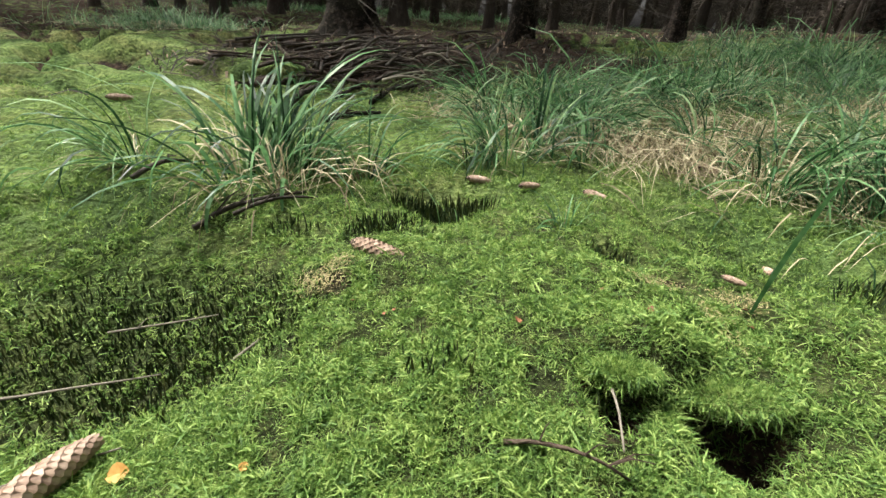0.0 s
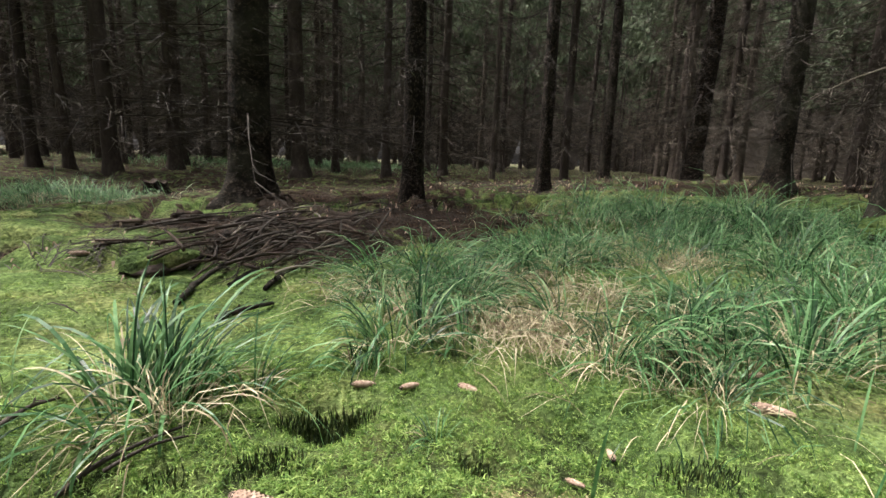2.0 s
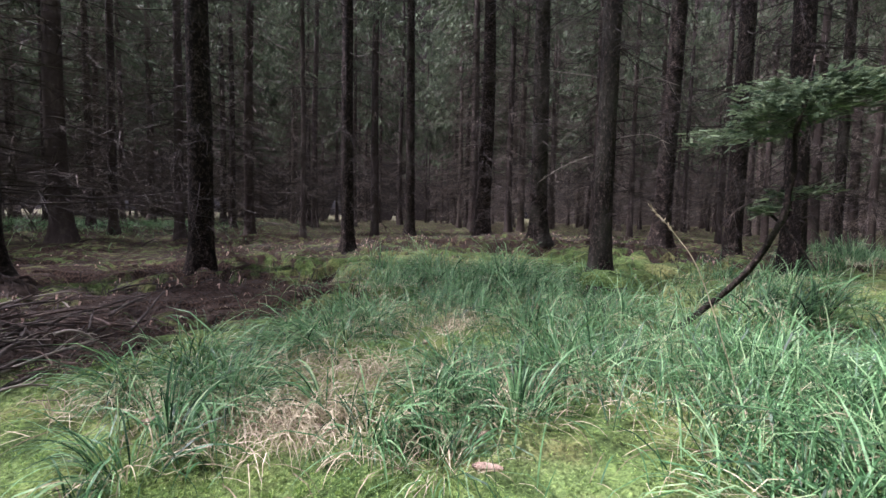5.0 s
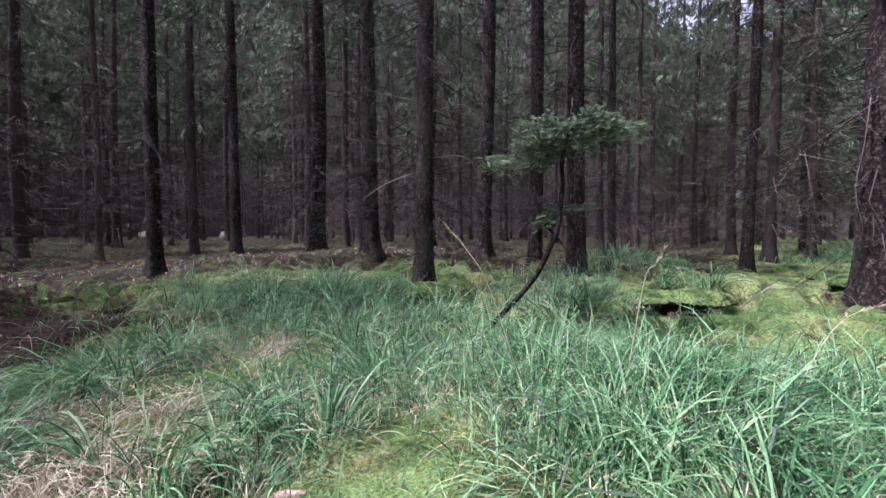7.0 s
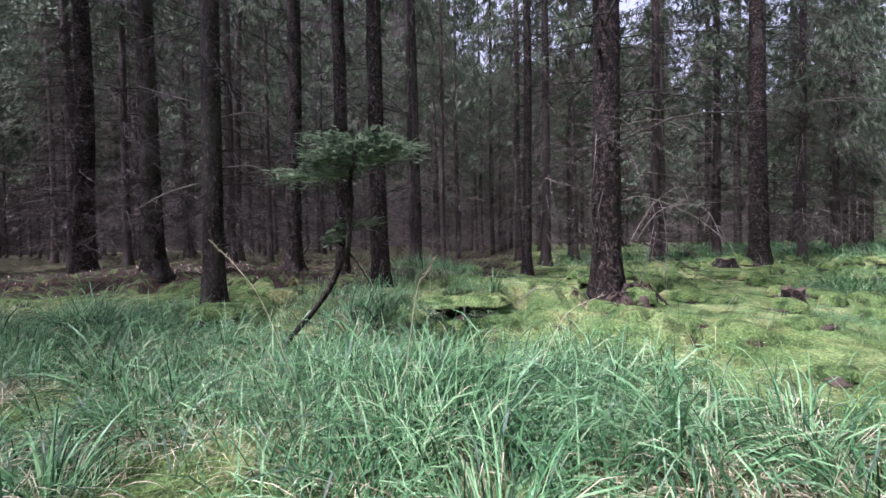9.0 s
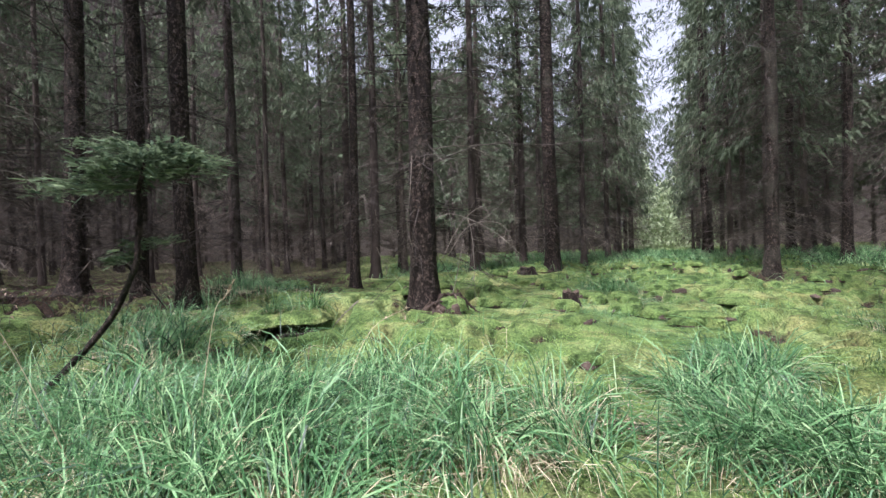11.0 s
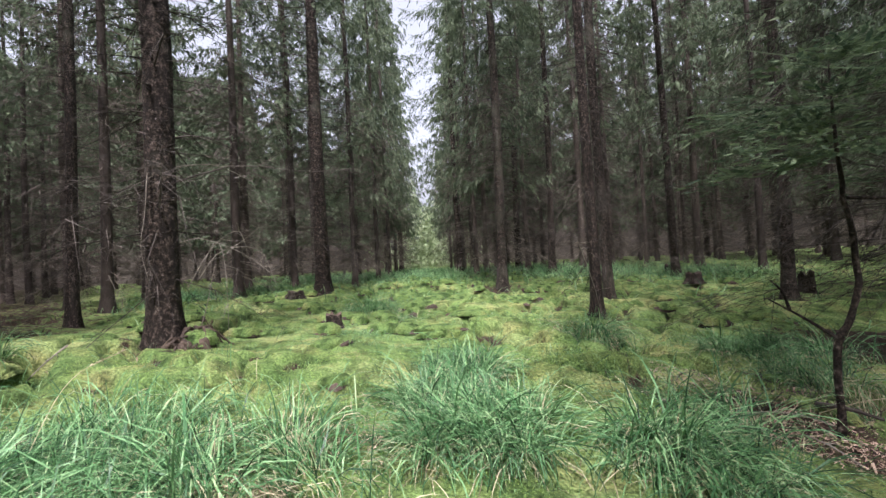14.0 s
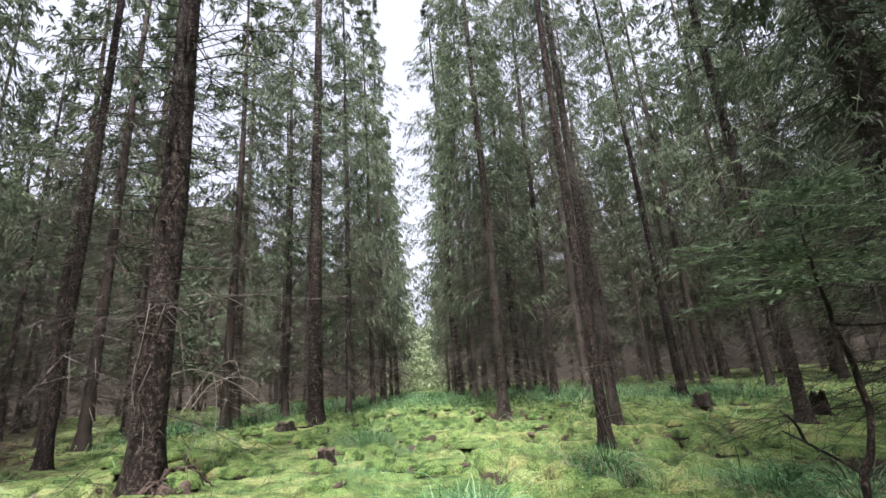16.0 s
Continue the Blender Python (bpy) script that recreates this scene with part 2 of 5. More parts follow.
def mesh(name, geo, mat, smooth=False):
    """A mesh from (vertices, quads, triangles)."""
    v, q, t = geo
    me = bpy.data.meshes.new(name)
    nq, nt = len(q), len(t)
    me.vertices.add(len(v))
    me.vertices.foreach_set("co", np.asarray(v, np.float32).ravel())
    loops = np.concatenate([np.asarray(q, np.int32).ravel(), np.asarray(t, np.int32).ravel()]).astype(np.int32)
    me.loops.add(len(loops))
    me.loops.foreach_set("vertex_index", loops)
    me.polygons.add(nq + nt)
    me.polygons.foreach_set("loop_start", np.concatenate([np.arange(nq) * 4, nq * 4 + np.arange(nt) * 3]).astype(np.int32))
    me.polygons.foreach_set("use_smooth", np.full(nq + nt, smooth))
    me.update(calc_edges=True)
    me.validate()
    me.materials.append(mat)
    return me


NOQ, NOT = np.zeros((0, 4), np.int32), np.zeros((0, 3), np.int32)


def join(*geos):
    vs, qs, ts, o = [], [], [], 0
    for v, q, t in geos:
        vs.append(v), qs.append(np.asarray(q).reshape(-1, 4) + o), ts.append(np.asarray(t).reshape(-1, 3) + o)
        o += len(v)
    return np.concatenate(vs), np.concatenate(qs), np.concatenate(ts)


def part(name, geo, mat, parent=None, label="", smooth=False):
    ob = new(name, geo if isinstance(geo, bpy.types.Mesh) else mesh(name, geo, mat, smooth))
    if parent:
        ob.parent = parent
    return tagged(ob, label)


def ribbons(p, w, s):
    """Blades: p (K, n, 3) spines, w (K, n) widths, s (K, 3) side directions; the last point is a tip."""
    k, n = w.shape
    d = s[:, None, :] * w[:, :, None] / 2
    v = np.stack([p - d, p + d], 2)[:, :-1].reshape(k, -1, 3)
    v = np.concatenate([v, p[:, -1:]], 1)
    m = 2 * n - 1
    base = (np.arange(k) * m)[:, None]
    q = [np.stack([base[:, 0] + 2 * i, base[:, 0] + 2 * i + 1, base[:, 0] + 2 * i + 3, base[:, 0] + 2 * i + 2], 1) for i in range(n - 2)]
    t = np.stack([base[:, 0] + m - 3, base[:, 0] + m - 2, base[:, 0] + m - 1], 1)
    return v.reshape(-1, 3), (np.concatenate(q) if q else NOQ), t


def tube(p, r, sides=6, rough=0.0, rng=None):
    """A round stem along p with radii r."""
    p, r = np.asarray(p, float), np.asarray(r, float)
    n = len(p)
    t = np.gradient(p, axis=0)
    t /= np.linalg.norm(t, axis=1)[:, None] + 1e-9
    ref = np.array([0, 0, 1.0]) if abs(t[:, 2]).mean() < 0.8 else np.array([1.0, 0, 0])
    a = np.cross(t, ref)
    a /= np.linalg.norm(a, axis=1)[:, None] + 1e-9
    c = np.cross(t, a)
    ang = np.linspace(0, 2 * np.pi, sides, endpoint=False)
    rr = r[:, None] * (1 + (rng.normal(0, rough, (n, sides)) if rough else 0))
    v = p[:, None] + rr[:, :, None] * (a[:, None] * np.cos(ang)[None, :, None] + c[:, None] * np.sin(ang)[None, :, None])
    i, j = np.meshgrid(np.arange(n - 1), np.arange(sides), indexing="ij")
    k = (j + 1) % sides
    q = np.stack([i * sides + j, i * sides + k, (i + 1) * sides + k, (i + 1) * sides + j], -1).reshape(-1, 4)
    v = v.reshape(-1, 3)
    v = np.concatenate([v, p[:1], p[-1:]])
    jj = np.arange(sides)
    kk = (jj + 1) % sides
    t1 = np.stack([kk, jj, np.full(sides, n * sides)], 1)
    t2 = np.stack([(n - 1) * sides + jj, (n - 1) * sides + kk, np.full(sides, n * sides + 1)], 1)
    return v, q, np.concatenate([t1, t2])


def unit(v):
    return v / (np.linalg.norm(v, axis=-1, keepdims=True) + 1e-9)


def curve(pts, n):
    """A smooth line of n points through a few given ones."""
    pts = np.asarray(pts, float)
    u = np.linspace(0, len(pts) - 1, n)
    i = np.clip(u.astype(int), 0, len(pts) - 2)
    f = (u - i)[:, None]
    ext = np.concatenate([2 * pts[:1] - pts[1:2], pts, 2 * pts[-1:] - pts[-2:-1]])
    a, b, c, d = ext[i], ext[i + 1], ext[i + 2], ext[i + 3]
    return 0.5 * (2 * b + (c - a) * f + (2 * a - 5 * b + 4 * c - d) * f ** 2 + (3 * b - a - 3 * c + d) * f ** 3)


# ---- the lie of the land ----
SWELLS = [(5.5, 0, 3, 0.323), (7, 5, 3, 0.303), (3, 8, 3, 0.314), (-2, 6, 3, 0.332), (5, -6, 3.5, 0.12), (11, 0, 4.5, 0.403), (11, -8, 4.5, 0.229), (9, 10, 4.5, 0.465), (0, -4, 4, 0.173), (-4, 0, 4, 0.292)]
# hollows and knolls near the first steps: x, y, radius, height
DENTS = [(0.84, 1.06, 0.16, -0.05), (0.44, 0.475, 0.05, -0.26), (0.26, 0.49, 0.03, -0.10), (0.40, 0.54, 0.07, 0.03), (0.3, 0.56, 0.08, 0.03), (-0.62, 0.60, 0.21, -0.16), (-0.01, 1.27, 0.10, -0.08), (0.40, 0.95, 0.05, -0.03),
         (0.15, 0.75, 0.30, 0.045), (5.4, 0.6, 0.26, -0.36), (5.68, 0.3, 0.17, -0.12), (5.72, 0.95, 0.2, -0.14), (4.9, 1.0, 0.25, -0.08), (4.35, 2.85, 0.22, 0.10), (5.5, -0.2, 0.5, 0.05)]


def ground_z(x, y):
    x, y = np.asarray(x, float), np.asarray(y, float)
    r = np.hypot(x - 0.3, y + 0.3)
    z = -0.427 + 0.827 * step01(5, 25, r)
    for a, c, q, w in SWELLS:
        z = z + w * np.exp(-((x - a) ** 2 + (y - c) ** 2) / (2 * q * q))
    for a, c, q, w in DENTS:
        z = z + w * np.exp(-((x - a) ** 2 + (y - c) ** 2) / (2 * q * q))
    far = step01(2.5, 6, r)
    z = z + (0.03 + 0.05 * far) * (vnoise(x / 0.8, y / 0.8, 1) - 0.5) + (0.05 + 0.03 * far) * (vnoise(x / 0.35, y / 0.35, 2) - 0.5) * step01(0.35, 0.7, vnoise(x / 2.0, y / 2.0, 5))
    hump = np.abs(vnoise(x / 0.45, y / 0.3, 6) - 0.5) * 2
    z = z + 0.13 * far * (1 - step01(14, 24, r)) * (vnoise(x / 0.95, y / 0.7, 8) - 0.5) + 0.27 * far * (1 - step01(14, 24, r)) * (step01(0.0, 0.5, hump) - 0.6) * step01(0.3, 0.6, vnoise(x / 1.7, y / 1.7, 7))
    z = z + 0.034 * (vnoise(x / 0.12, y / 0.12, 3) - 0.5) + 0.25 * far * (vnoise(x / 7, y / 7, 4) - 0.5) * step01(12, 30, r)
    return z


def hollows(x, y):
    """Dark litter colour in the furrows between the moss mats beside the ride, 0 to 1."""
    r = np.hypot(x - 0.3, y + 0.3)
    hump = np.abs(vnoise(x / 0.45, y / 0.3, 6) - 0.5) * 2
    return step01(3.5, 6, r) * (1 - step01(16, 24, r)) * (1 - step01(0.1, 0.32, hump)) * step01(0.32, 0.52, vnoise(x / 1.7, y / 1.7, 7)) * step01(0.36, 0.56, vnoise(x / 0.9, y / 0.6, 15))


# ---- trees: x, y, diameter ----
# first two: added at the edge of view, to shade the northern floor
TREES_NORTH = [(-8.6, 8.1, 0.35), (-10.2, 10.4, 0.35), (-1.35, 6.4, 0.58), (0.86, 6.9, 0.36), (3.45, 8.1, 0.26), (6.65, 6.3, 0.36), (4.78, 3.29, 0.25), (10.2, 6.0, 0.43), (8.9, 11.1, 0.52),
               (6.9, 12.1, 0.32), (-1.92, 16.5, 0.62), (-6.1, 17.1, 0.5), (3.25, 17.7, 0.40), (0.13, 28.5, 0.42), (6.9, 22.0, 0.36), (16.6, 13.1, 0.42),
               (-7.1, 15.1, 0.50), (-9.3, 15.4, 0.36), (-8.5, 15.6, 0.30), (-6.9, 20.0, 0.5)]
TREES_EAST = [(6.7, 2.08, 0.275), (7.4, 3.1, 0.26), (13.1, 17.6, 0.4), (17.8, 23.1, 0.5), (18.9, 6.1, 0.33), (24.0, 6.6, 0.4), (18.1, 1.5, 0.34), (11.0, 0.45, 0.23),
              (15.2, 0.32, 0.32), (6.9, -1.03, 0.41), (14.5, -5.25, 0.5), (30.0, -7.8, 0.45), (33.0, -13.2, 0.5), (12.0, 9.4, 0.3), (10.9, 3.0, 0.2)]
# those with negative x stand out of view, most added to shade the floor
TREES_SOUTH = [(11.1, -9.65, 0.34), (5.66, -7.40, 0.21), (7.5, -9.95, 0.27), (4.95, -12.65, 0.30), (19.6, -17.5, 0.40), (1.41, -8.05, 0.40), (-3.0, -1.6, 0.3), (-1.2, -5.2, 0.3), (22.5, -15.6, 0.42),
               (30.0, -9.2, 0.42), (26.0, -10.6, 0.38), (9.5, -15.8, 0.3), (14.0, -14.5, 0.32), (1.0, -13.0, 0.35), (-2.5, -9.5, 0.35), (-4.3, -2.9, 0.34), (2.4, -12.4, 0.3), (-2.3, -6.6, 0.36)]
SKIRTED = [(1.41, -8.05), (1.0, -13.0), (-2.3, -6.6), (-3.0, -1.6), (-4.3, -2.9), (2.4, -12.4)]      # shady spruces green to the ground; those with negative x added unseen for shade
AISLE = np.array([0.872, -0.489])      # a straight ride cut through the wood


def from_aisle(x, y):
    """Distance along the ride and across it."""
    dx, dy = np.asarray(x) - 0.3, np.asarray(y) + 1.05
    return dx * AISLE[0] + dy * AISLE[1], dx * -AISLE[1] + dy * AISLE[0]


def litter(x, y):
    """How bare of moss the floor is, 0 to 1: under the dark spruces and round the trunks."""
    v = np.zeros_like(x)
    # weights above 1.2: bare soil in pits, their inner shade put into the colour
    for a, c, rx, ry, w in ((0.8, 5.0, 1.7, 1.3, 0.95), (-0.4, 3.8, 1.0, 0.7, 1.0), (-1.4, 4.9, 1.4, 0.9, 0.85), (-3.5, 6.5, 2.2, 1.2, 0.6), (0.0, 7.0, 3.0, 1.6, 0.7), (1.9, -8.4, 1.7, 1.6, 1.0), (1.75, -4.6, 0.7, 0.45, 1.0), (1.2, -4.38, 0.45, 0.25, 0.8), (11.2, -9.2, 1.6, 1.0, 0.6), (2.95, -2.15, 0.25, 0.15, 0.5), (5.4, 0.6, 0.4, 0.28, 1.5), (5.65, 0.65, 0.22, 0.5, 1.3), (1.9, 10, 6, 4, 0.35), (8.2, 2.6, 2.4, 1.4, 0.62), (6.0, 2.4, 1.0, 0.8, 0.5), (0.44, 0.475, 0.07, 0.07, 1.8), (0.26, 0.48, 0.045, 0.045, 1.8), (-0.22, 0.78, 0.05, 0.05, 0.6), (0.5, 0.85, 0.07, 0.03, 0.6)):
        v = np.maximum(v, w * np.exp(-(((x - a) / rx) ** 2 + ((y - c) / ry) ** 2)))
    wood = step01(6.0, 9, np.hypot(x - 1, y + 1)) * step01(-4, 0.5, y - x * 0.12) * 0.55
    wood = np.maximum(wood, step01(22, 30, np.hypot(x, y)) * 0.3)
    v = np.maximum(v, wood)
    v = np.maximum(v, 0.95 * hollows(x, y))
    for a, c, d in TREES_NORTH + TREES_EAST + TREES_SOUTH:
        v = np.maximum(v, 0.6 * np.exp(-((x - a) ** 2 + (y - c) ** 2) / (1.2 * d + 0.2) ** 2))
    return v


def ground():
    r = [0.0]
    while r[-1] < 600:
        r.append(r[-1] + max(0.02, r[-1] * (0.016 if r[-1] < 3.5 else 0.0115 if r[-1] < 14 else 0.02) if r[-1] < 24 else r[-1] * 0.09))
    r = np.array(r[1:])
    a = np.radians(np.concatenate([np.arange(-95, -72, 1.0), np.arange(-72, 16, 0.4), np.arange(16, 165, 0.9), np.arange(165, 265, 2.9)]))
    na = len(a)
    rr, aa = np.meshgrid(r, a, indexing="ij")
    x, y = (0.4 + rr * np.cos(aa)).ravel(), (0.5 + rr * np.sin(aa)).ravel()
    x, y = np.append(x, 0.4), np.append(y, 0.5)
    v = np.stack([x, y, ground_z(x, y)], 1)
    i, j = np.meshgrid(np.arange(len(r) - 1), np.arange(na), indexing="ij")
    k = (j + 1) % na
    q = np.stack([i * na + j, (i + 1) * na + j, (i + 1) * na + k, i * na + k], -1).reshape(-1, 4)
    jj = np.arange(na)
    t = np.stack([np.full(na, len(v) - 1), jj, (jj + 1) % na], 1)
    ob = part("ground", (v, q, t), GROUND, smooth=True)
    at = ob.data.attributes.new("litter", "FLOAT", "POINT")
    at.data.foreach_set("value", litter(x, y).astype(np.float32))
    at = ob.data.attributes.new("stem_shade", "FLOAT", "POINT")      # dark stem colour, with shade between shoots painted in, fading 1.7 m from start
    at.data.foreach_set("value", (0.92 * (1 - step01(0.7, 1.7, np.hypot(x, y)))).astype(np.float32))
    return tagged(ob, "forest floor of green moss hummocks and brown needle litter", "ground", kind="structure")


ground()


# ---- spruces ----
def trunk(rng, height, r0, sides, rings, flare=0.75):
    z = np.concatenate([np.linspace(-0.15, 0.8, rings // 3), 0.8 + (height - 0.8) * np.linspace(0, 1, rings - rings // 3 + 1)[1:] ** 1.8])
    a = np.linspace(0, 2 * np.pi, sides, endpoint=False)
    zz, aa = np.meshgrid(z, a, indexing="ij")
    ph, k = rng.uniform(0, 6.28, 2), rng.integers(3, 6)
    rad = 0.9 * r0 * np.clip(1 - zz / height, 0.01, 1) ** 0.75
    roots = 0.55 + 0.45 * np.cos(k * aa + ph[0]) + 0.2 * np.cos((k + 3) * aa + ph[1])
    rad = rad * (1 + flare * np.exp(-np.clip(zz + 0.05, 0, 9) / 0.24) * (0.4 + 1.0 * np.clip(roots, 0, 2)))
    plates = vnoise(aa * 3.8 * r0 * 20, zz * 4, int(ph[0] * 100)) - 0.5
    knots = np.clip(vnoise(aa * 2.2, zz * 3.1, int(ph[1] * 100)) - 0.72, 0, 1) * np.sin(aa / 2) ** 0.25
    rad = rad * (1 + 0.035 * plates + 0.35 * knots)
    cx = 0.05 * np.sin(zz * 0.35 + ph[0]) * np.clip(zz, 0, 4) / 4
    cy = 0.05 * np.sin(zz * 0.27 + ph[1]) * np.clip(zz, 0, 4) / 4
    v = np.stack([cx + rad * np.cos(aa), cy + rad * np.sin(aa), zz], -1).reshape(-1, 3)
    n = len(z)
    i, j = np.meshgrid(np.arange(n - 1), np.arange(sides), indexing="ij")
    m = (j + 1) % sides
    q = np.stack([i * sides + j, i * sides + m, (i + 1) * sides + m, (i + 1) * sides + j], -1).reshape(-1, 4)
    return v, q, NOT


def boughs(rng, zb, zt, whorls, per, length, twigs, sprigs, size, droop=0.4, fat=0.2, spine=3, ragged=0.4):
    """Live crown: whorls of drooping boughs, each with side twigs that hang short needle sprigs."""
    z = np.repeat(np.linspace(zb, zt, whorls), per) + rng.normal(0, 0.15, whorls * per)
    k = len(z)
    az = rng.uniform(0, 2 * np.pi, k)
    f = (z - zb) / (zt - zb)
    L = length * np.clip(1 - f, 0, 1) ** 0.8 * rng.uniform(1 - ragged, 1 + ragged, k) * np.clip(0.6 + 3 * f, 0.6, 1) + 0.15
    out = np.stack([np.cos(az), np.sin(az), np.zeros(k)], 1)
    side = np.stack([-np.sin(az), np.cos(az), np.zeros(k)], 1)
    rise = -droop * (1 - 0.6 * f) * rng.uniform(0.5, 1.5, k)
    up = np.array([0, 0, 1.0])

    def along(t):
        return out[:, None] * (L[:, None] * t)[..., None] + up * (z[:, None] + L[:, None] * rise[:, None] * np.sin(t * 2.4))[..., None]
    sp = along(np.tile(np.linspace(0, 1, spine), (k, 1)))
    geos = [ribbons(sp, np.tile(np.linspace(0.035, 0, spine), (k, 1)), np.tile(up, (k, 1)))]
    t = np.clip(rng.uniform(0.12, 1.0, (k, twigs)), 0, 1) ** 0.8
    sgn = np.where(np.arange(twigs) % 2, 1.0, -1.0)[None] * rng.uniform(0.4, 1.0, (k, twigs))
    d = unit(out[:, None] * rng.uniform(0.5, 1.0, (k, twigs, 1)) + side[:, None] * sgn[..., None] - up * rng.uniform(0.05, 0.7, (k, twigs, 1)))
    ll = L[:, None] * (0.42 - 0.3 * t) * rng.uniform(0.6, 1.3, (k, twigs)) + 0.12
    u = rng.uniform(0.05, 1.05, (k, twigs, sprigs))
    base = along(t)[:, :, None] + d[:, :, None] * (ll[..., None] * u)[..., None]
    base = base - up * (0.22 * ll[..., None] * u ** 2)[..., None]
    c = k * twigs * sprigs
    base = base.reshape(-1, 3)
    way = unit(np.repeat(d.reshape(-1, 3), sprigs, 0) * 0.6 - up * rng.uniform(0.2, 1.2, (c, 1)) + rng.normal(0, 0.32, (c, 3)))
    ln = size * rng.uniform(0.7, 1.8, c)
    p = np.stack([base, base + way * ln[:, None]], 1)
    w = np.stack([ln * fat * rng.uniform(0.7, 1.3, c), 0 * ln], 1)
    geos.append(ribbons(p, w, unit(np.cross(way, up + rng.normal(0, 0.7, way.shape)))))
    return join(*geos)


def stubs(rng, z0, z1, count, height):
    """Snapped-off branch stubs standing out of the bark."""
    geos = []
    for _ in range(count):
        z, a = rng.uniform(z0, z1), rng.uniform(0, 2 * np.pi)
        r = 0.9 * R0 * (1 - z / height) ** 0.75
        d = np.array([math.cos(a), math.sin(a), rng.uniform(-0.3, 0.3)])
        p0 = np.array([0, 0, z]) + d * r * 0.75
        ln = r * 0.25 + rng.uniform(0.02, 0.16) * rng.uniform(0.3, 1)
        geos.append(tube(np.array([p0, p0 + d * ln]), np.array([1.0, 0.55]) * rng.uniform(0.007, 0.015), 4))
    return join(*geos)


def dead_twigs(rng, z0, z1, count, length, twigs, thick=0.009, n=3):
    """Bare grey lower branches with fine side twigs."""
    z = rng.uniform(z0, z1, count)
    az = rng.uniform(0, 2 * np.pi, count)
    L = length * rng.uniform(0.35, 1.2, count)
    out = np.stack([np.cos(az), np.sin(az), rng.uniform(-0.45, 0.15, count)], 1)
    v = np.linspace(0, 1, n)
    bend = rng.normal(0, 0.15, (count, 3)) - np.array([0, 0, 0.15])
    p0 = np.zeros((count, 3))
    p0[:, 2] = z

    def along(t):
        return p0[:, None] + out[:, None] * (L[:, None] * t)[..., None] + bend[:, None] * (L[:, None] * t ** 2)[..., None]
    sp = along(np.tile(v, (count, 1)))
    geos = []
    for s in ((0, 0, 1.0), None):
        sd = np.tile(s, (count, 1)) if s else unit(np.stack([-np.sin(az), np.cos(az), np.zeros(count)], 1))
        geos.append(ribbons(sp, np.tile(thick * np.linspace(1.6, 0.2, n), (count, 1)), sd))
    t = rng.uniform(0.2, 1.0, (count, twigs))
    b = along(t).reshape(-1, 3)
    d = unit(np.repeat(out, twigs, 0) * 0.7 + rng.normal(0, 0.55, (count * twigs, 3)) - np.array([0, 0, 0.25]))
    ll = np.repeat(L, twigs) * rng.uniform(0.12, 0.4, count * twigs)
    p = b[:, None] + d[:, None] * (ll[:, None] * np.array([0, 1.0]))[..., None]
    geos.append(ribbons(p, np.tile(thick * np.array([0.8, 0.0]), (count * twigs, 1)), unit(rng.normal(0, 1, (count * twigs, 3)))))
    return join(*geos)


def branch_mesh(seed, length):
    """One stout dead branch with crooked side shoots, growing along +x."""
    rng = np.random.default_rng(seed)
    p = curve(np.array([[0, 0, 0], [0.33, rng.normal(0, 0.05), rng.normal(0.02, 0.06)], [0.66, rng.normal(0, 0.1), rng.normal(-0.05, 0.08)], [1, rng.normal(0, 0.15), rng.normal(-0.16, 0.12)]]) * length, 8)
    geos = [tube(p, np.linspace(0.011, 0.003, 8), 5, 0.1, rng)]
    ends = []
    for _ in range(8):
        i = rng.integers(2, 7)
        d = unit(np.array([0.6, rng.normal(0, 0.7), rng.normal(-0.3, 0.5)])) * length * rng.uniform(0.2, 0.5)
        q = curve(np.array([p[i], p[i] + d * 0.5 + rng.normal(0, 0.03, 3), p[i] + d + rng.normal(0, 0.06, 3)]), 4)
        geos.append(tube(q, np.linspace(0.005, 0.0016, 4), 3))
        ends += [(q[k], q[k] + rng.normal(0, 0.13, 3) * length) for k in rng.integers(1, 4, 4)]
    e = np.array(ends)
    geos.append(ribbons(e, np.tile([0.006, 0.0], (len(e), 1)), unit(rng.normal(0, 1, (len(e), 3)))))
    return mesh("branch", join(*geos), TWIG)


BRANCHES = [branch_mesh(50 + i, L) for i, L in enumerate((1.6, 1.1, 2.1, 0.8, 1.8, 0.5))]
R0 = 0.17


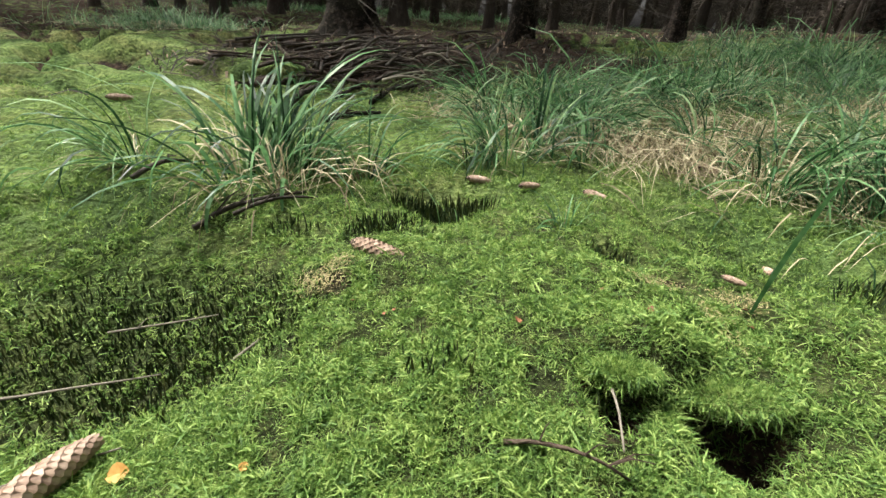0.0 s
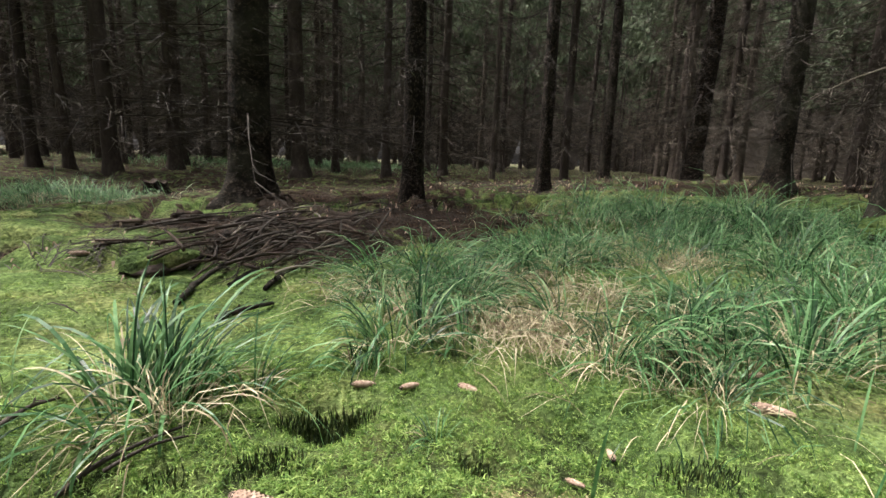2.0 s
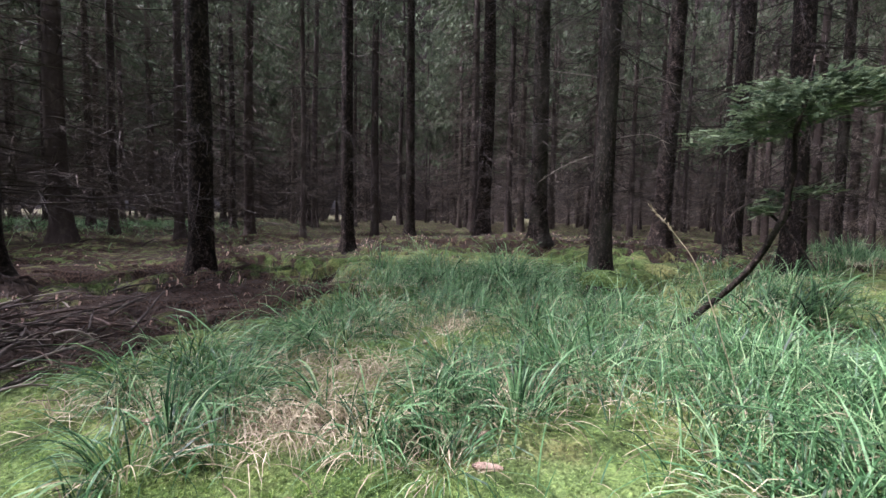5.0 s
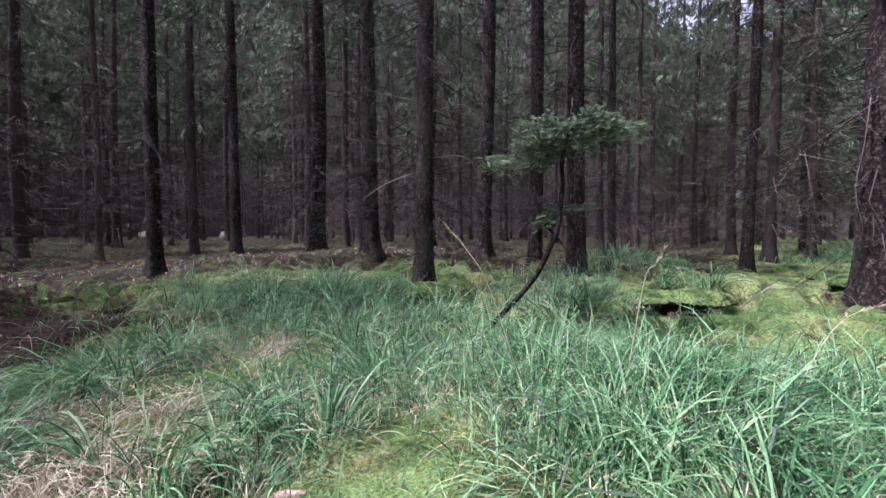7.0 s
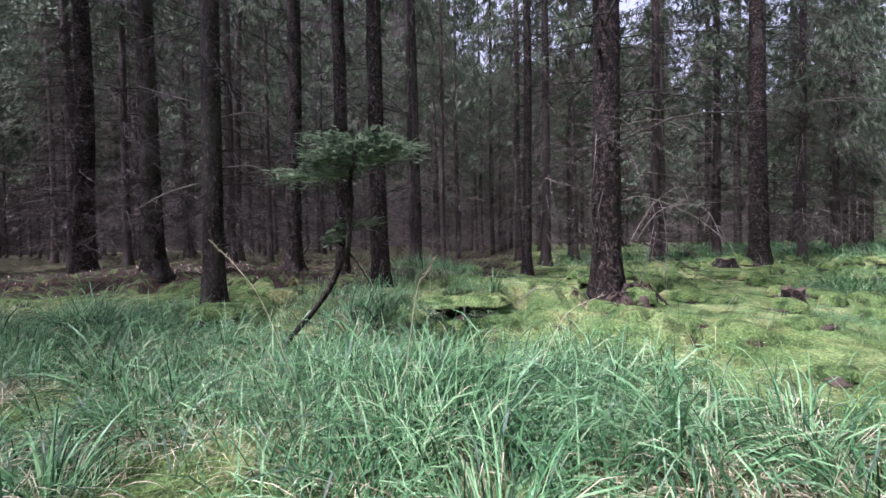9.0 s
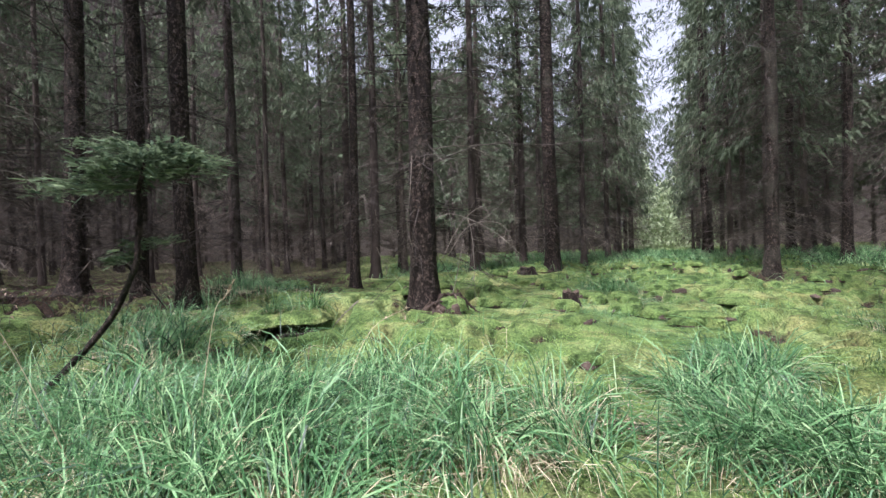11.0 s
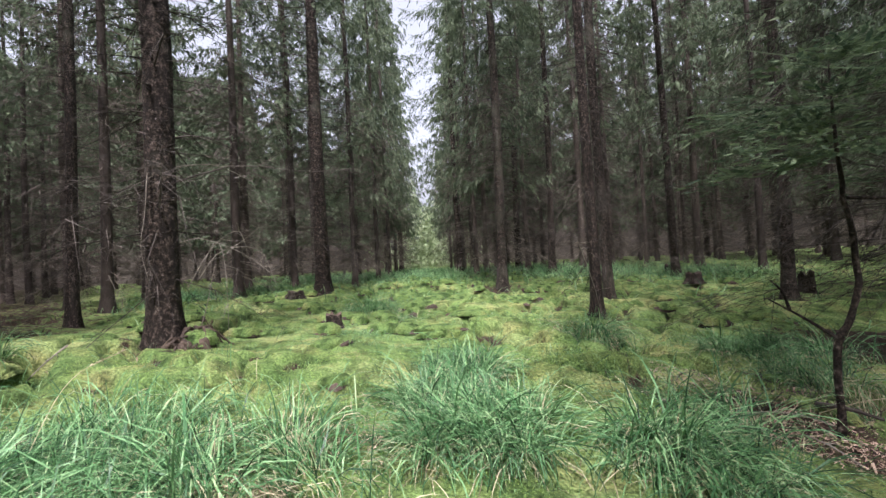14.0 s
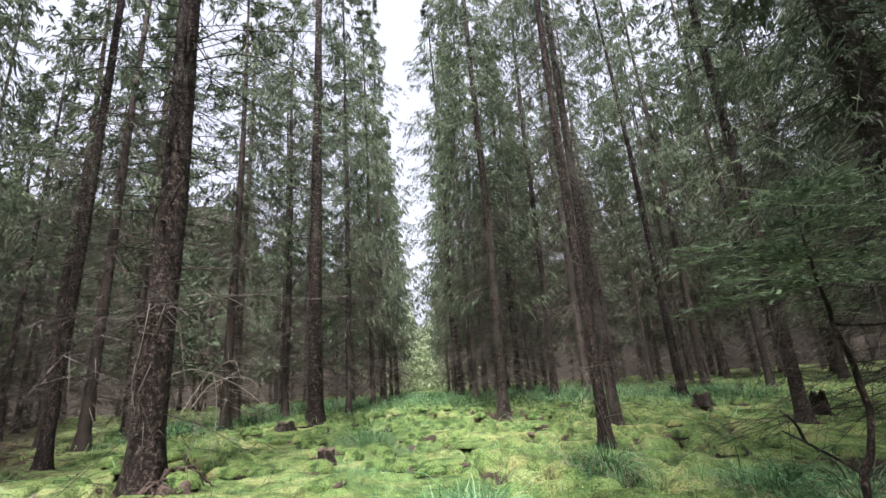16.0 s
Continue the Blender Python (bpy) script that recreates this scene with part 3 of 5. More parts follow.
def spruce(seed, kind):
    """A spruce with trunk, dead lower twigs and green crown; near ones also carry single stout branches."""
    rng = np.random.default_rng(seed)
    near = kind not in ("mid", "low", "lining")
    h = rng.uniform(20, 24)
    tree = tagged(new("spruce_tree"), "tall spruce with scaly bark and bare lower branches", "tree", "spruces of the wood")
    part("trunk", trunk(rng, h, R0, 24 if near else 10, 72 if near else 14), BARK if near else BARK_FAR, tree, smooth=True)
    zb = {"skirted": 3.4, "edge": rng.uniform(7.5, 9), "lining": 4.5, "low": rng.uniform(6.0, 8.5)}.get(kind, rng.uniform(7.0, 9.0))
    crowns = {"edge": lambda: boughs(rng, zb, h - 0.3, 24, 4, 2.2, 24, 9, 0.1, 0.5, 0.24),
              "skirted": lambda: join(boughs(rng, zb, 8, 16, 5, 2.2, 23, 11, 0.065, 0.5, 0.2), boughs(rng, 7, h - 0.3, 20, 5, 1.75, 14, 7, 0.16, 0.5, 0.29)),
              "near": lambda: boughs(rng, zb, h - 0.3, 18, 4, 2.1, 14, 7, 0.15, 0.5, 0.25),
              "mid": lambda: boughs(rng, zb, h - 0.3, 16, 4, 2.3, 8, 5, 0.22, 0.5, 0.28),
              "low": lambda: boughs(rng, zb, h - 0.3, 21, 4, 2.6, 15, 7, 0.17, 0.55, 0.27),
              "lining": lambda: boughs(rng, zb, h - 0.3, 26, 4, 2.7, 18, 8, 0.17, 0.55, 0.27, ragged=0.55)}
    part("crown", crowns[kind](), NEEDLES, tree, "drooping green needle boughs")
    if near:
        part("deadwood", join(dead_twigs(rng, 0.7, 5.5, 95, 1.6, 20, 0.009), dead_twigs(rng, 5, max(zb, 5) + 2, 60, 1.6, 14, 0.013), dead_twigs(rng, 0.3, 6, 40, 0.3, 1, 0.02), stubs(rng, 0.3, 8, 90, h)), TWIG, tree, "bare grey-brown twigs")
        if kind == "skirted":
            part("dead_skirt", dead_twigs(rng, 0.8, 4.6, 150, 2.3, 26, 0.008), TWIG, tree, "dense drooping dead twigs in deep shade")
        for _ in range(18):
            z, az = rng.uniform(0.9, 8.5), rng.uniform(0, 360)
            br = part("branch", BRANCHES[rng.integers(len(BRANCHES))], TWIG, tree)
            br.matrix_basis = pose(0.1 * math.cos(radians(az)), 0.1 * math.sin(radians(az)), z, 0, rng.uniform(-18, 26), az)
    else:
        part("deadwood", dead_twigs(rng, 0.9, zb + 3, 165, 1.9, 15, 0.019, 2), TWIG_HAZED, tree, "bare grey-brown twigs")
    return tree


def stand(tree, x, y, d, turn, tall=1.0, tilt=(0, 0)):
    s = d / 2 / R0
    z = float(ground_z(x, y))
    ob = copy_thing(tree, pose(x, y, z - 0.02, tilt[0], tilt[1], turn) @ Matrix.Diagonal((s, s, tall, 1)))
    if s > 1.42:                                 # stout trunks in a close stand carry no wider crowns
        for c in ob.children:
            if c.name.startswith("crown"):
                c.matrix_basis = Matrix.Diagonal((1.1 / s, 1.1 / s, 1, 1))
    return ob


rng = np.random.default_rng(7)
near_kinds = [spruce(s, "near") for s in (11, 12, 13, 14)]
edge_kinds = [spruce(s, "edge") for s in (31, 32, 33)]
skirted = spruce(41, "skirted")
lining = spruce(42, "lining")
mid_kinds = [spruce(s, "mid") for s in (21, 22, 23)]
low_kinds = [spruce(s, "low") for s in (26, 27, 28)]
placed = []
for group in (TREES_NORTH, TREES_EAST, TREES_SOUTH):
    for x, y, d in group:
        far = math.hypot(x, y) > 14.5
        kinds = mid_kinds if far else near_kinds
        if -18 < y < -0.5 and x > 3:
            kinds = edge_kinds
        if (x, y) in SKIRTED:
            kinds = [skirted]
        stand(kinds[int(rng.integers(len(kinds)))], x, y, d, rng.uniform(0, 360), rng.uniform(0.9, 1.1) * (1.12 if kinds is edge_kinds else 1.0), rng.normal(0, 0.6, 2))
        placed.append((x, y))

# full-crowned spruces lining the ride on both sides
for k in range(7):
    for sgn in (-1, 1):
        along, across = 18 + 5.2 * k + rng.uniform(-1.8, 1.8), sgn * rng.uniform(2.2, 3.2)
        x, y = 0.3 + along * AISLE[0] - across * AISLE[1], -1.05 + along * AISLE[1] + across * AISLE[0]
        if all((x - a) ** 2 + (y - c) ** 2 > 1.5 ** 2 for a, c in placed):
            stand(lining, x, y, rng.uniform(0.24, 0.34), rng.uniform(0, 360), rng.uniform(1.0, 1.3))
            placed.append((x, y))

# the stand behind: rows of planted spruces, thick to the north and east, thin to the west to let the sun in
fr = np.random.default_rng(99)
far_kinds = []
for zlow in (7.5, 7.2, 8.0, 5.0, 5.5, 4.5, 7):
    whorls, size = (7, 0.55) if zlow == 7 else (13, 0.4) if zlow > 7 else (18, 0.34)
    far_kinds.append((trunk(fr, 22, R0, 6, 6, 0.5), boughs(fr, zlow, 21.5, whorls, 3, 2.6, 9, 6, size, 0.55, 0.4, 2), dead_twigs(fr, 0.8, 12, 78, 2.1, 7, 0.055, 2)))
far_t, far_c, far_w = [], [], []
spots = np.stack([fr.uniform(-75, 80, 5200), fr.uniform(-80, 80, 5200)], 1)
mids = 0
for x, y in spots:
    d = math.hypot(x - 0.3, y + 0.3)
    az = math.degrees(math.atan2(x, y))          # clockwise from +y
    along, across = from_aisle(x, y)
    seen = -65 < az < 178
    if d < (20 if 118 < az < 172 or az < -44 else 15 if seen else 19 if 270 < az % 360 < 325 else 13 if 245 < az % 360 < 325 else 8) or d > 58 or (along > 0 and abs(across) < (2.4 if along < 16 else 1.6 if along < 48 else 6)):
        continue
    # unseen trees are added only to shade the floor and shut out low sky
    if not seen and (d > 30 or (d > 18 and fr.uniform() < 0.4)):
        continue
    if any((x - a) ** 2 + (y - c) ** 2 < (2.05 if d < 30 else 2.6) ** 2 for a, c in placed):
        continue
    placed.append((x, y))
    dia, turn, tall = fr.uniform(0.2, 0.36), fr.uniform(0, 360), fr.uniform(0.68, 0.95) if 75 < az < 112 else fr.uniform(0.82, 1.15)
    if seen and d < 30 and mids < 170:
        mids += 1
        stand((mid_kinds if az < 75 else low_kinds)[int(fr.integers(3))], x, y, dia, turn, tall)
    else:
        k = int(fr.integers(3)) + (3 if 75 < az < 178 else 0) if seen else 6
        m = np.array(pose(x, y, float(ground_z(x, y)), 0, 0, turn) @ Matrix.Diagonal((dia / 2 / R0 * 1.0, dia / 2 / R0, tall, 1)))
        for store, (v, q, t) in list(zip((far_t, far_c, far_w), far_kinds[k]))[:3 if seen else 2]:
            store.append((v @ m[:3, :3].T + m[:3, 3], q, t))
for name, store, mat, text in (("far_trunks", far_t, BARK_FAR, "brown trunks of the distant spruce wood"), ("far_crowns", far_c, NEEDLES, "green crowns of the distant spruce wood"), ("far_twigs", far_w, TWIG_HAZED, "brown bare twigs of the distant spruce wood")):
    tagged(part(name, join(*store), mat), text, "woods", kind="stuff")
for o in near_kinds + mid_kinds + low_kinds + edge_kinds + [skirted, lining]:
    for c in list(o.children_recursive) + [o]:
        bpy.data.objects.remove(c)


# ---- grass ----
def tussock_geo(seed, count, length, width, spread, n=5, upright=1.0, late=1.5):
    rng = np.random.default_rng(seed)
    az = np.where(rng.uniform(0, 1, count) < 0.5, rng.uniform(0, 2 * np.pi, count), rng.normal(0, 0.7, count))       # half the blades lean one way
    rad = spread * np.sqrt(rng.uniform(0, 1, count))
    L = length * rng.uniform(0.55, 1.15, count)
    lean = np.clip(rng.normal(0.52, 0.28, count), 0.03, 1.2) * upright
    curl = rng.uniform(1.0, 3.2, count)
    u = np.linspace(0, 1, n)
    ang = lean[:, None] + curl[:, None] * u[None] ** late
    step = L[:, None] / (n - 1)
    hor = np.cumsum(np.sin(ang) * step, 1) - np.sin(ang[:, :1]) * step
    up = np.cumsum(np.cos(ang) * step, 1) - np.cos(ang[:, :1]) * step
    ox, oy = rad * np.cos(az + rng.normal(0, 0.5, count)), rad * np.sin(az + rng.normal(0, 0.5, count))
    p = np.stack([ox[:, None] + hor * np.cos(az)[:, None], oy[:, None] + hor * np.sin(az)[:, None], up - 0.01], -1)
    w = width * rng.uniform(0.35, 1.25, (count, 1)) * np.interp(u, [0, 0.3, 0.7, 1], [0.6, 1, 0.75, 0])[None]
    s = np.stack([-np.sin(az), np.cos(az), rng.normal(0, 0.5, count)], 1)
    return ribbons(p, w, unit(s))


def tussock(seed, count, length, width, spread, upright=1.0, n=5, late=1.5):
    geo = tussock_geo(seed, count, length, width, spread, n, upright, late)
    t = tagged(new("grass_tussock"), "arching tussock of green woodland grass on the moss", "grass", "grass tussocks")
    part("tuft", geo, GRASS, t)
    part("straw", tussock_geo(seed + 500, count // 2, length * 0.7, width * 0.55, spread * 1.4, n, 1.5), STRAW, t, "withered straw-coloured blades")
    return t


TUSSOCKS = [tussock(200 + i, c, L, w, s) for i, (c, L, w, s) in enumerate(((130, 0.55, 0.0085, 0.19), (150, 0.48, 0.0075, 0.23), (115, 0.64, 0.0095, 0.18), (155, 0.42, 0.007, 0.27)))]
SPARSE = [tussock(300 + i, c, L, w, s, 0.9, 10, 1.8) for i, (c, L, w, s) in enumerate(((34, 0.54, 0.011, 0.07), (24, 0.36, 0.009, 0.06), (80, 0.62, 0.0125, 0.13)))]
# meadow patches: x, y, half-widths, tussocks in each
PATCHES = [(3.1, 0.1, 1.0, 2.1, 60), (3.2, 3.6, 1.2, 1.7, 50), (1.1, 2.6, 0.6, 0.5, 5), (1.9, 3.4, 0.7, 0.5, 5), (2.4, 1.6, 0.6, 0.5, 9), (1.5, 1.55, 0.5, 0.3, 7), (0.45, 2.5, 0.4, 0.5, 8), (5.1, 1.6, 0.7, 0.7, 12), (8.6, 2.0, 1.2, 0.7, 10),
           (2.65, -2.8, 0.38, 0.42, 18), (3.6, -2.9, 0.45, 0.3, 6), (2.1, -4.6, 0.4, 0.3, 6), (3.9, -3.5, 0.4, 0.35, 10), (4.8, -6.1, 0.6, 0.4, 7), (2.7, -6.6, 0.8, 0.5, 10), (1.6, -5.7, 0.4, 0.4, 2), (9.0, -4.7, 1.0, 0.5, 9), (-4.3, 7.2, 1.3, 0.8, 12), (1.75, -3.45, 0.32, 0.35, 12)]
BARE = [(2.1, 2.55, 0.5), (1.3, 2.1, 0.25), (1.0, 2.6, 0.25), (2.05, 1.5, 0.22), (4.4, 1.2, 0.25), (2.92, -2.1, 0.35), (1.95, 1.07, 0.28), (0.9, 2.0, 0.3), (1.3, 1.75, 0.22), (-0.07, 2.5, 0.15), (4.0, -2.6, 0.5), (5.0, -3.0, 0.6), (3.4, -4.0, 0.25), (4.4, 2.85, 0.3), (1.85, -4.75, 0.3), (1.3, -4.45, 0.38)]


def bare(x, y):
    return any((x - a) ** 2 + (y - c) ** 2 < 1.35 * r * r for a, c, r in BARE)


gr = np.random.default_rng(3)
for a, c, rx, ry, count in PATCHES:
    k = 0
    while k < count:
        u, v = gr.normal(0, 0.52, 2)
        if u * u + v * v > 2:
            continue
        k += 1
        x, y = a + u * rx, c + v * ry
        if bare(x, y) or math.hypot(x - 0.3, y + 0.6) < 1.5:
            continue
        s = gr.uniform(0.7, 1.15)
        copy_thing(TUSSOCKS[int(gr.integers(4))], pose(x, y, float(ground_z(x, y)), 0, 0, 200 + 420 * float(vnoise(x / 1.6, y / 1.6, 31)) + gr.normal(0, 35)) @ Matrix.Scale(s, 4))
for x, y, k, s in ((-0.60, 1.32, 2, 1.0), (-0.50, 1.38, 2, 0.9), (-0.99, 1.40, 0, 0.8), (-0.27, 1.40, 1, 1.1), (0.22, 1.75, 2, 0.75), (0.10, 1.55, 1, 0.9), (0.52, 1.75, 1, 1.1), (0.36, 1.9, 0, 1.0), (-1.2, 1.1, 1, 0.7), (0.30, 1.05, 1, 0.45), (1.12, 1.55, 2, 0.8), (1.42, 1.62, 2, 0.9), (1.8, 1.3, 2, 0.9), (1.05, 1.9, 0, 0.9), (4.15, 1.15, 2, 1.1), (4.3, 1.35, 2, 1.2), (4.45, 1.05, 2, 1.0), (6.12, 0.35, 2, 0.8), (6.08, 0.55, 0, 1.0), (6.2, 0.85, 2, 0.7)):
    copy_thing(SPARSE[k], pose(x, y, float(ground_z(x, y)), 0, 0, 77 * k + 130 * x) @ Matrix.Scale(s, 4))
for o in TUSSOCKS + SPARSE:
    for c in list(o.children_recursive) + [o]:
        bpy.data.objects.remove(c)


def scattered(name, spots, length, width, mat, label, flat=0.0, n=5, seed=1, category="grass", lift=0.05):
    """Single blades strewn over many spots, as one stretch of growth."""
    rng = np.random.default_rng(seed)
    k = len(spots)
    az = np.radians(200 + 420 * vnoise(spots[:, 0] / 1.6, spots[:, 1] / 1.6, 31)) + rng.normal(0, 1.0, k) if flat < 1 else rng.uniform(0, 2 * np.pi, k)
    L = length * rng.uniform(0.5, 1.3, k)
    u = np.linspace(0, 1, n)
    ang = (flat + rng.normal(0.42, 0.25, k))[:, None] + rng.uniform(0.3, 2.2, k)[:, None] * u ** 1.5 * (1 if flat < 1 else 0.25)
    st = L[:, None] / (n - 1)
    hor = np.cumsum(np.sin(ang) * st, 1) - np.sin(ang[:, :1]) * st
    up = np.cumsum(np.cos(ang) * st, 1) - np.cos(ang[:, :1]) * st
    x, y = spots[:, 0], spots[:, 1]
    p = np.stack([x[:, None] + hor * np.cos(az)[:, None], y[:, None] + hor * np.sin(az)[:, None], ground_z(x, y)[:, None] + up], -1)
    if flat >= 1:
        p[..., 2] = ground_z(p[..., 0].ravel(), p[..., 1].ravel()).reshape(k, n) + 0.006 + lift * rng.uniform(0, 1, (k, 1)) * np.sin(u * 3.1)[None]
    w = width * rng.uniform(0.6, 1.2, (k, 1)) * np.interp(u, [0, 0.3, 0.7, 1], [0.6, 1, 0.75, 0])[None]
    s = unit(np.stack([-np.sin(az), np.cos(az), rng.normal(0, 0.4, k)], 1))
    return tagged(part(name, ribbons(p, w, s), mat), label, category, kind="stuff")


def spots_in(patches, density, seed, everywhere=False):
    rng = np.random.default_rng(seed)
    out = []
    for a, c, rx, ry, _ in patches:
        k = int(density * math.pi * rx * ry)
        u, r = rng.uniform(0, 2 * np.pi, k), np.abs(rng.normal(0, 0.75, k))
        out.append(np.stack([a + rx * r * np.cos(u), c + ry * r * np.sin(u)], 1))
    s = np.concatenate(out)
    keep = np.array([everywhere or not bare(x, y) or rng.uniform() < 0.12 for x, y in s]) & (np.hypot(s[:, 0] - 0.3, s[:, 1] + 0.5) > 1.3)
    return s[keep]


scattered("meadow_grass", spots_in([p for p in PATCHES if p[4] > 9 or p[0] > 2.6], 480, 5), 0.38, 0.008, GRASS, "loose green grass blades between the tussocks", seed=21)
scattered("sparse_grass", spots_in([p for p in PATCHES if not (p[4] > 9 or p[0] > 2.6)], 130, 17), 0.34, 0.008, GRASS, "sparse green blades over straw and moss", seed=28)
STRAW_BEDS = [(-0.07, 2.5, 0.16, 0.1, 0), (0.9, 2.05, 0.3, 0.2, 0), (1.5, 2.3, 0.4, 0.3, 0), (0.95, 1.9, 0.3, 0.25, 0), (1.05, 1.75, 0.3, 0.2, 0), (0.2, 2.6, 0.25, 0.15, 0), (1.4, 1.4, 0.3, 0.15, 0), (2.45, 3.0, 0.25, 0.15, 0), (0.75, 1.95, 0.2, 0.2, 0), (3.03, -1.75, 0.22, 0.16, 0), (2.66, -1.3, 0.2, 0.12, 0), (4.6, 1.1, 0.18, 0.15, 0), (2.0, 2.0, 0.25, 0.2, 0), (2.05, 1.5, 0.2, 0.16, 0), (0.85, 1.85, 0.35, 0.25, 0), (1.05, 2.6, 0.3, 0.2, 0), (4.2, 1.2, 0.15, 0.15, 0), (2.55, -1.4, 0.2, 0.16, 0), (2.45, 2.75, 0.3, 0.15, 0), (-0.5, 1.3, 0.2, 0.12, 0)]
scattered("straw_bed", spots_in(STRAW_BEDS, 700, 16, True), 0.3, 0.0045, STRAW, "pale matted beds of dead grass", flat=1.2, n=4, seed=27, lift=0.13)
scattered("dry_grass", spots_in(PATCHES, 560, 6), 0.28, 0.0045, STRAW, "flattened straw-coloured dead grass on the moss", flat=1.2, seed=22)
THIN = [(6.5, -3.5, 3.2, 2.6, 0), (5.5, -7.0, 2.5, 2.0, 0), (10, -5, 3, 3, 0), (5.0, 0.3, 1.5, 1.2, 0), (1.2, 1.5, 0.9, 0.6, 0)]
scattered("short_grass", spots_in([(2.2, -2.7, 0.8, 0.7, 0), (3.3, -2.2, 0.7, 0.5, 0), (2.0, -4.4, 0.8, 0.7, 0), (3.6, -4.4, 1.0, 0.6, 0), (5.0, -3.2, 1.0, 0.8, 0)], 260, 19), 0.13, 0.0045, GRASS, "short fine grass scattered over the moss by the ride", n=4, seed=29)
scattered("thin_grass", spots_in(THIN, 80, 9), 0.15, 0.0045, GRASS, "thin short grass scattered over the moss", n=4, seed=24)
FAR_MEADOW = [(24, -9, 9, 4.0, 0), (17, -1.4, 4, 1.4, 0), (16, -16, 8, 4, 0), (31, -17, 6, 4, 0), (-3, 24, 6, 5, 0), (18, -4.5, 3.5, 1.6, 0), (17.5, -11, 4, 2, 0), (13, -14.5, 3.5, 2, 0), (9, -17, 3, 2, 0)]
scattered("distant_grass", spots_in(FAR_MEADOW, 85, 8), 0.45, 0.02, GRASS, "distant patches of green grass among the spruces", n=3, seed=23)


# ---- moss close to the first steps ----
BALD = [(-0.02, 1.24, 0.08), (-0.22, 0.78, 0.05), (0.5, 0.85, 0.05), (0.42, 0.9, 0.03), (0.62, 0.78, 0.05), (-0.1, 0.64, 0.03)]     # withered, hollow or haircap-grown spots
BURROWS = [(0.44, 0.475, 0.06), (0.26, 0.48, 0.035)]


def moss_shoots(count, seed, d0, d1, k, bent, length=0.0116, home=None):
    rng = np.random.default_rng(seed)
    d = d0 * (d1 / d0) ** rng.uniform(0, 1, count) ** 0.9
    az = np.radians(np.where(d < 1.0, rng.uniform(-58, 62, count), rng.uniform(-72, 80, count)))
    x, y = d * np.sin(az), d * np.cos(az)
    if home:
        az = np.radians(rng.uniform(home[2], home[3], count))
        x, y = home[0] + d * np.sin(az), home[1] + d * np.cos(az)
    z = ground_z(x, y)
    keep = np.ones(count, bool)
    for hx, hy, hr_ in BURROWS:
        keep &= np.hypot(x - hx, y - hy + 0.01) > hr_
    for hx, hy, hr_ in BALD:
        keep &= (np.hypot(x - hx, y - hy) > hr_ * rng.uniform(0.5, 1.4, count)) | (rng.uniform(0, 1, count) < 0.12)
    keep &= (np.hypot(x + 0.57, y - 0.7) > 0.24 * rng.uniform(0.6, 1.3, count)) | (rng.uniform(0, 1, count) < 0.28)
    x, y, d, z = x[keep], y[keep], d[keep], z[keep]
    count = len(x)
    clump = vnoise(x / 0.028, y / 0.028, 12)
    size = length * (0.45 + clump) * (0.75 + 0.35 * d) * rng.uniform(0.6, 1.4, count)
    a = rng.uniform(0, 2 * np.pi, (count, k))
    tilt = rng.uniform(0.3, 1.5, (count, k))
    dirs = np.stack([np.sin(tilt) * np.cos(a), np.sin(tilt) * np.sin(a), np.cos(tilt)], -1)
    b = np.stack([x, y, z - 0.006 + 0.015 * clump], 1)[:, None] + rng.normal(0, 0.004, (count, k, 3))
    u = np.array([0, 0.6, 1.0]) if bent else np.array([0, 1.0])
    p = b[:, :, None] + dirs[:, :, None] * (size[:, None, None] * u)[..., None]
    if bent:
        curl = np.stack([np.cos(a), np.sin(a), np.full(a.shape, -1.1)], -1) * 0.6 + rng.normal(0, 0.4, (count, k, 3))
        p = p + curl[:, :, None] * (size[:, None, None] * u ** 2)[..., None]
    p = p.reshape(-1, len(u), 3)
    s = unit(np.cross(dirs.reshape(-1, 3), rng.normal(0, 1, (count * k, 3))))
    w = np.repeat(size, k)[:, None] * (np.array([0.1, 0.18, 0.0]) if bent else np.array([0.3, 0.0]))[None]
    return ribbons(p, w, s)


tagged(part("moss", join(moss_shoots(42000, 31, 0.24, 1.25, 3, True, 0.011), moss_shoots(42000, 33, 0.3, 1.7, 4, False, 0.0085), moss_shoots(26000, 32, 1.1, 3.4, 3, False, 0.008), moss_shoots(32000, 34, 1.5, 5.5, 3, False, 0.006, (0.25, -1.0, 82, 172))), MOSS), "bright green feathery moss covering the hummock", "moss", kind="stuff")


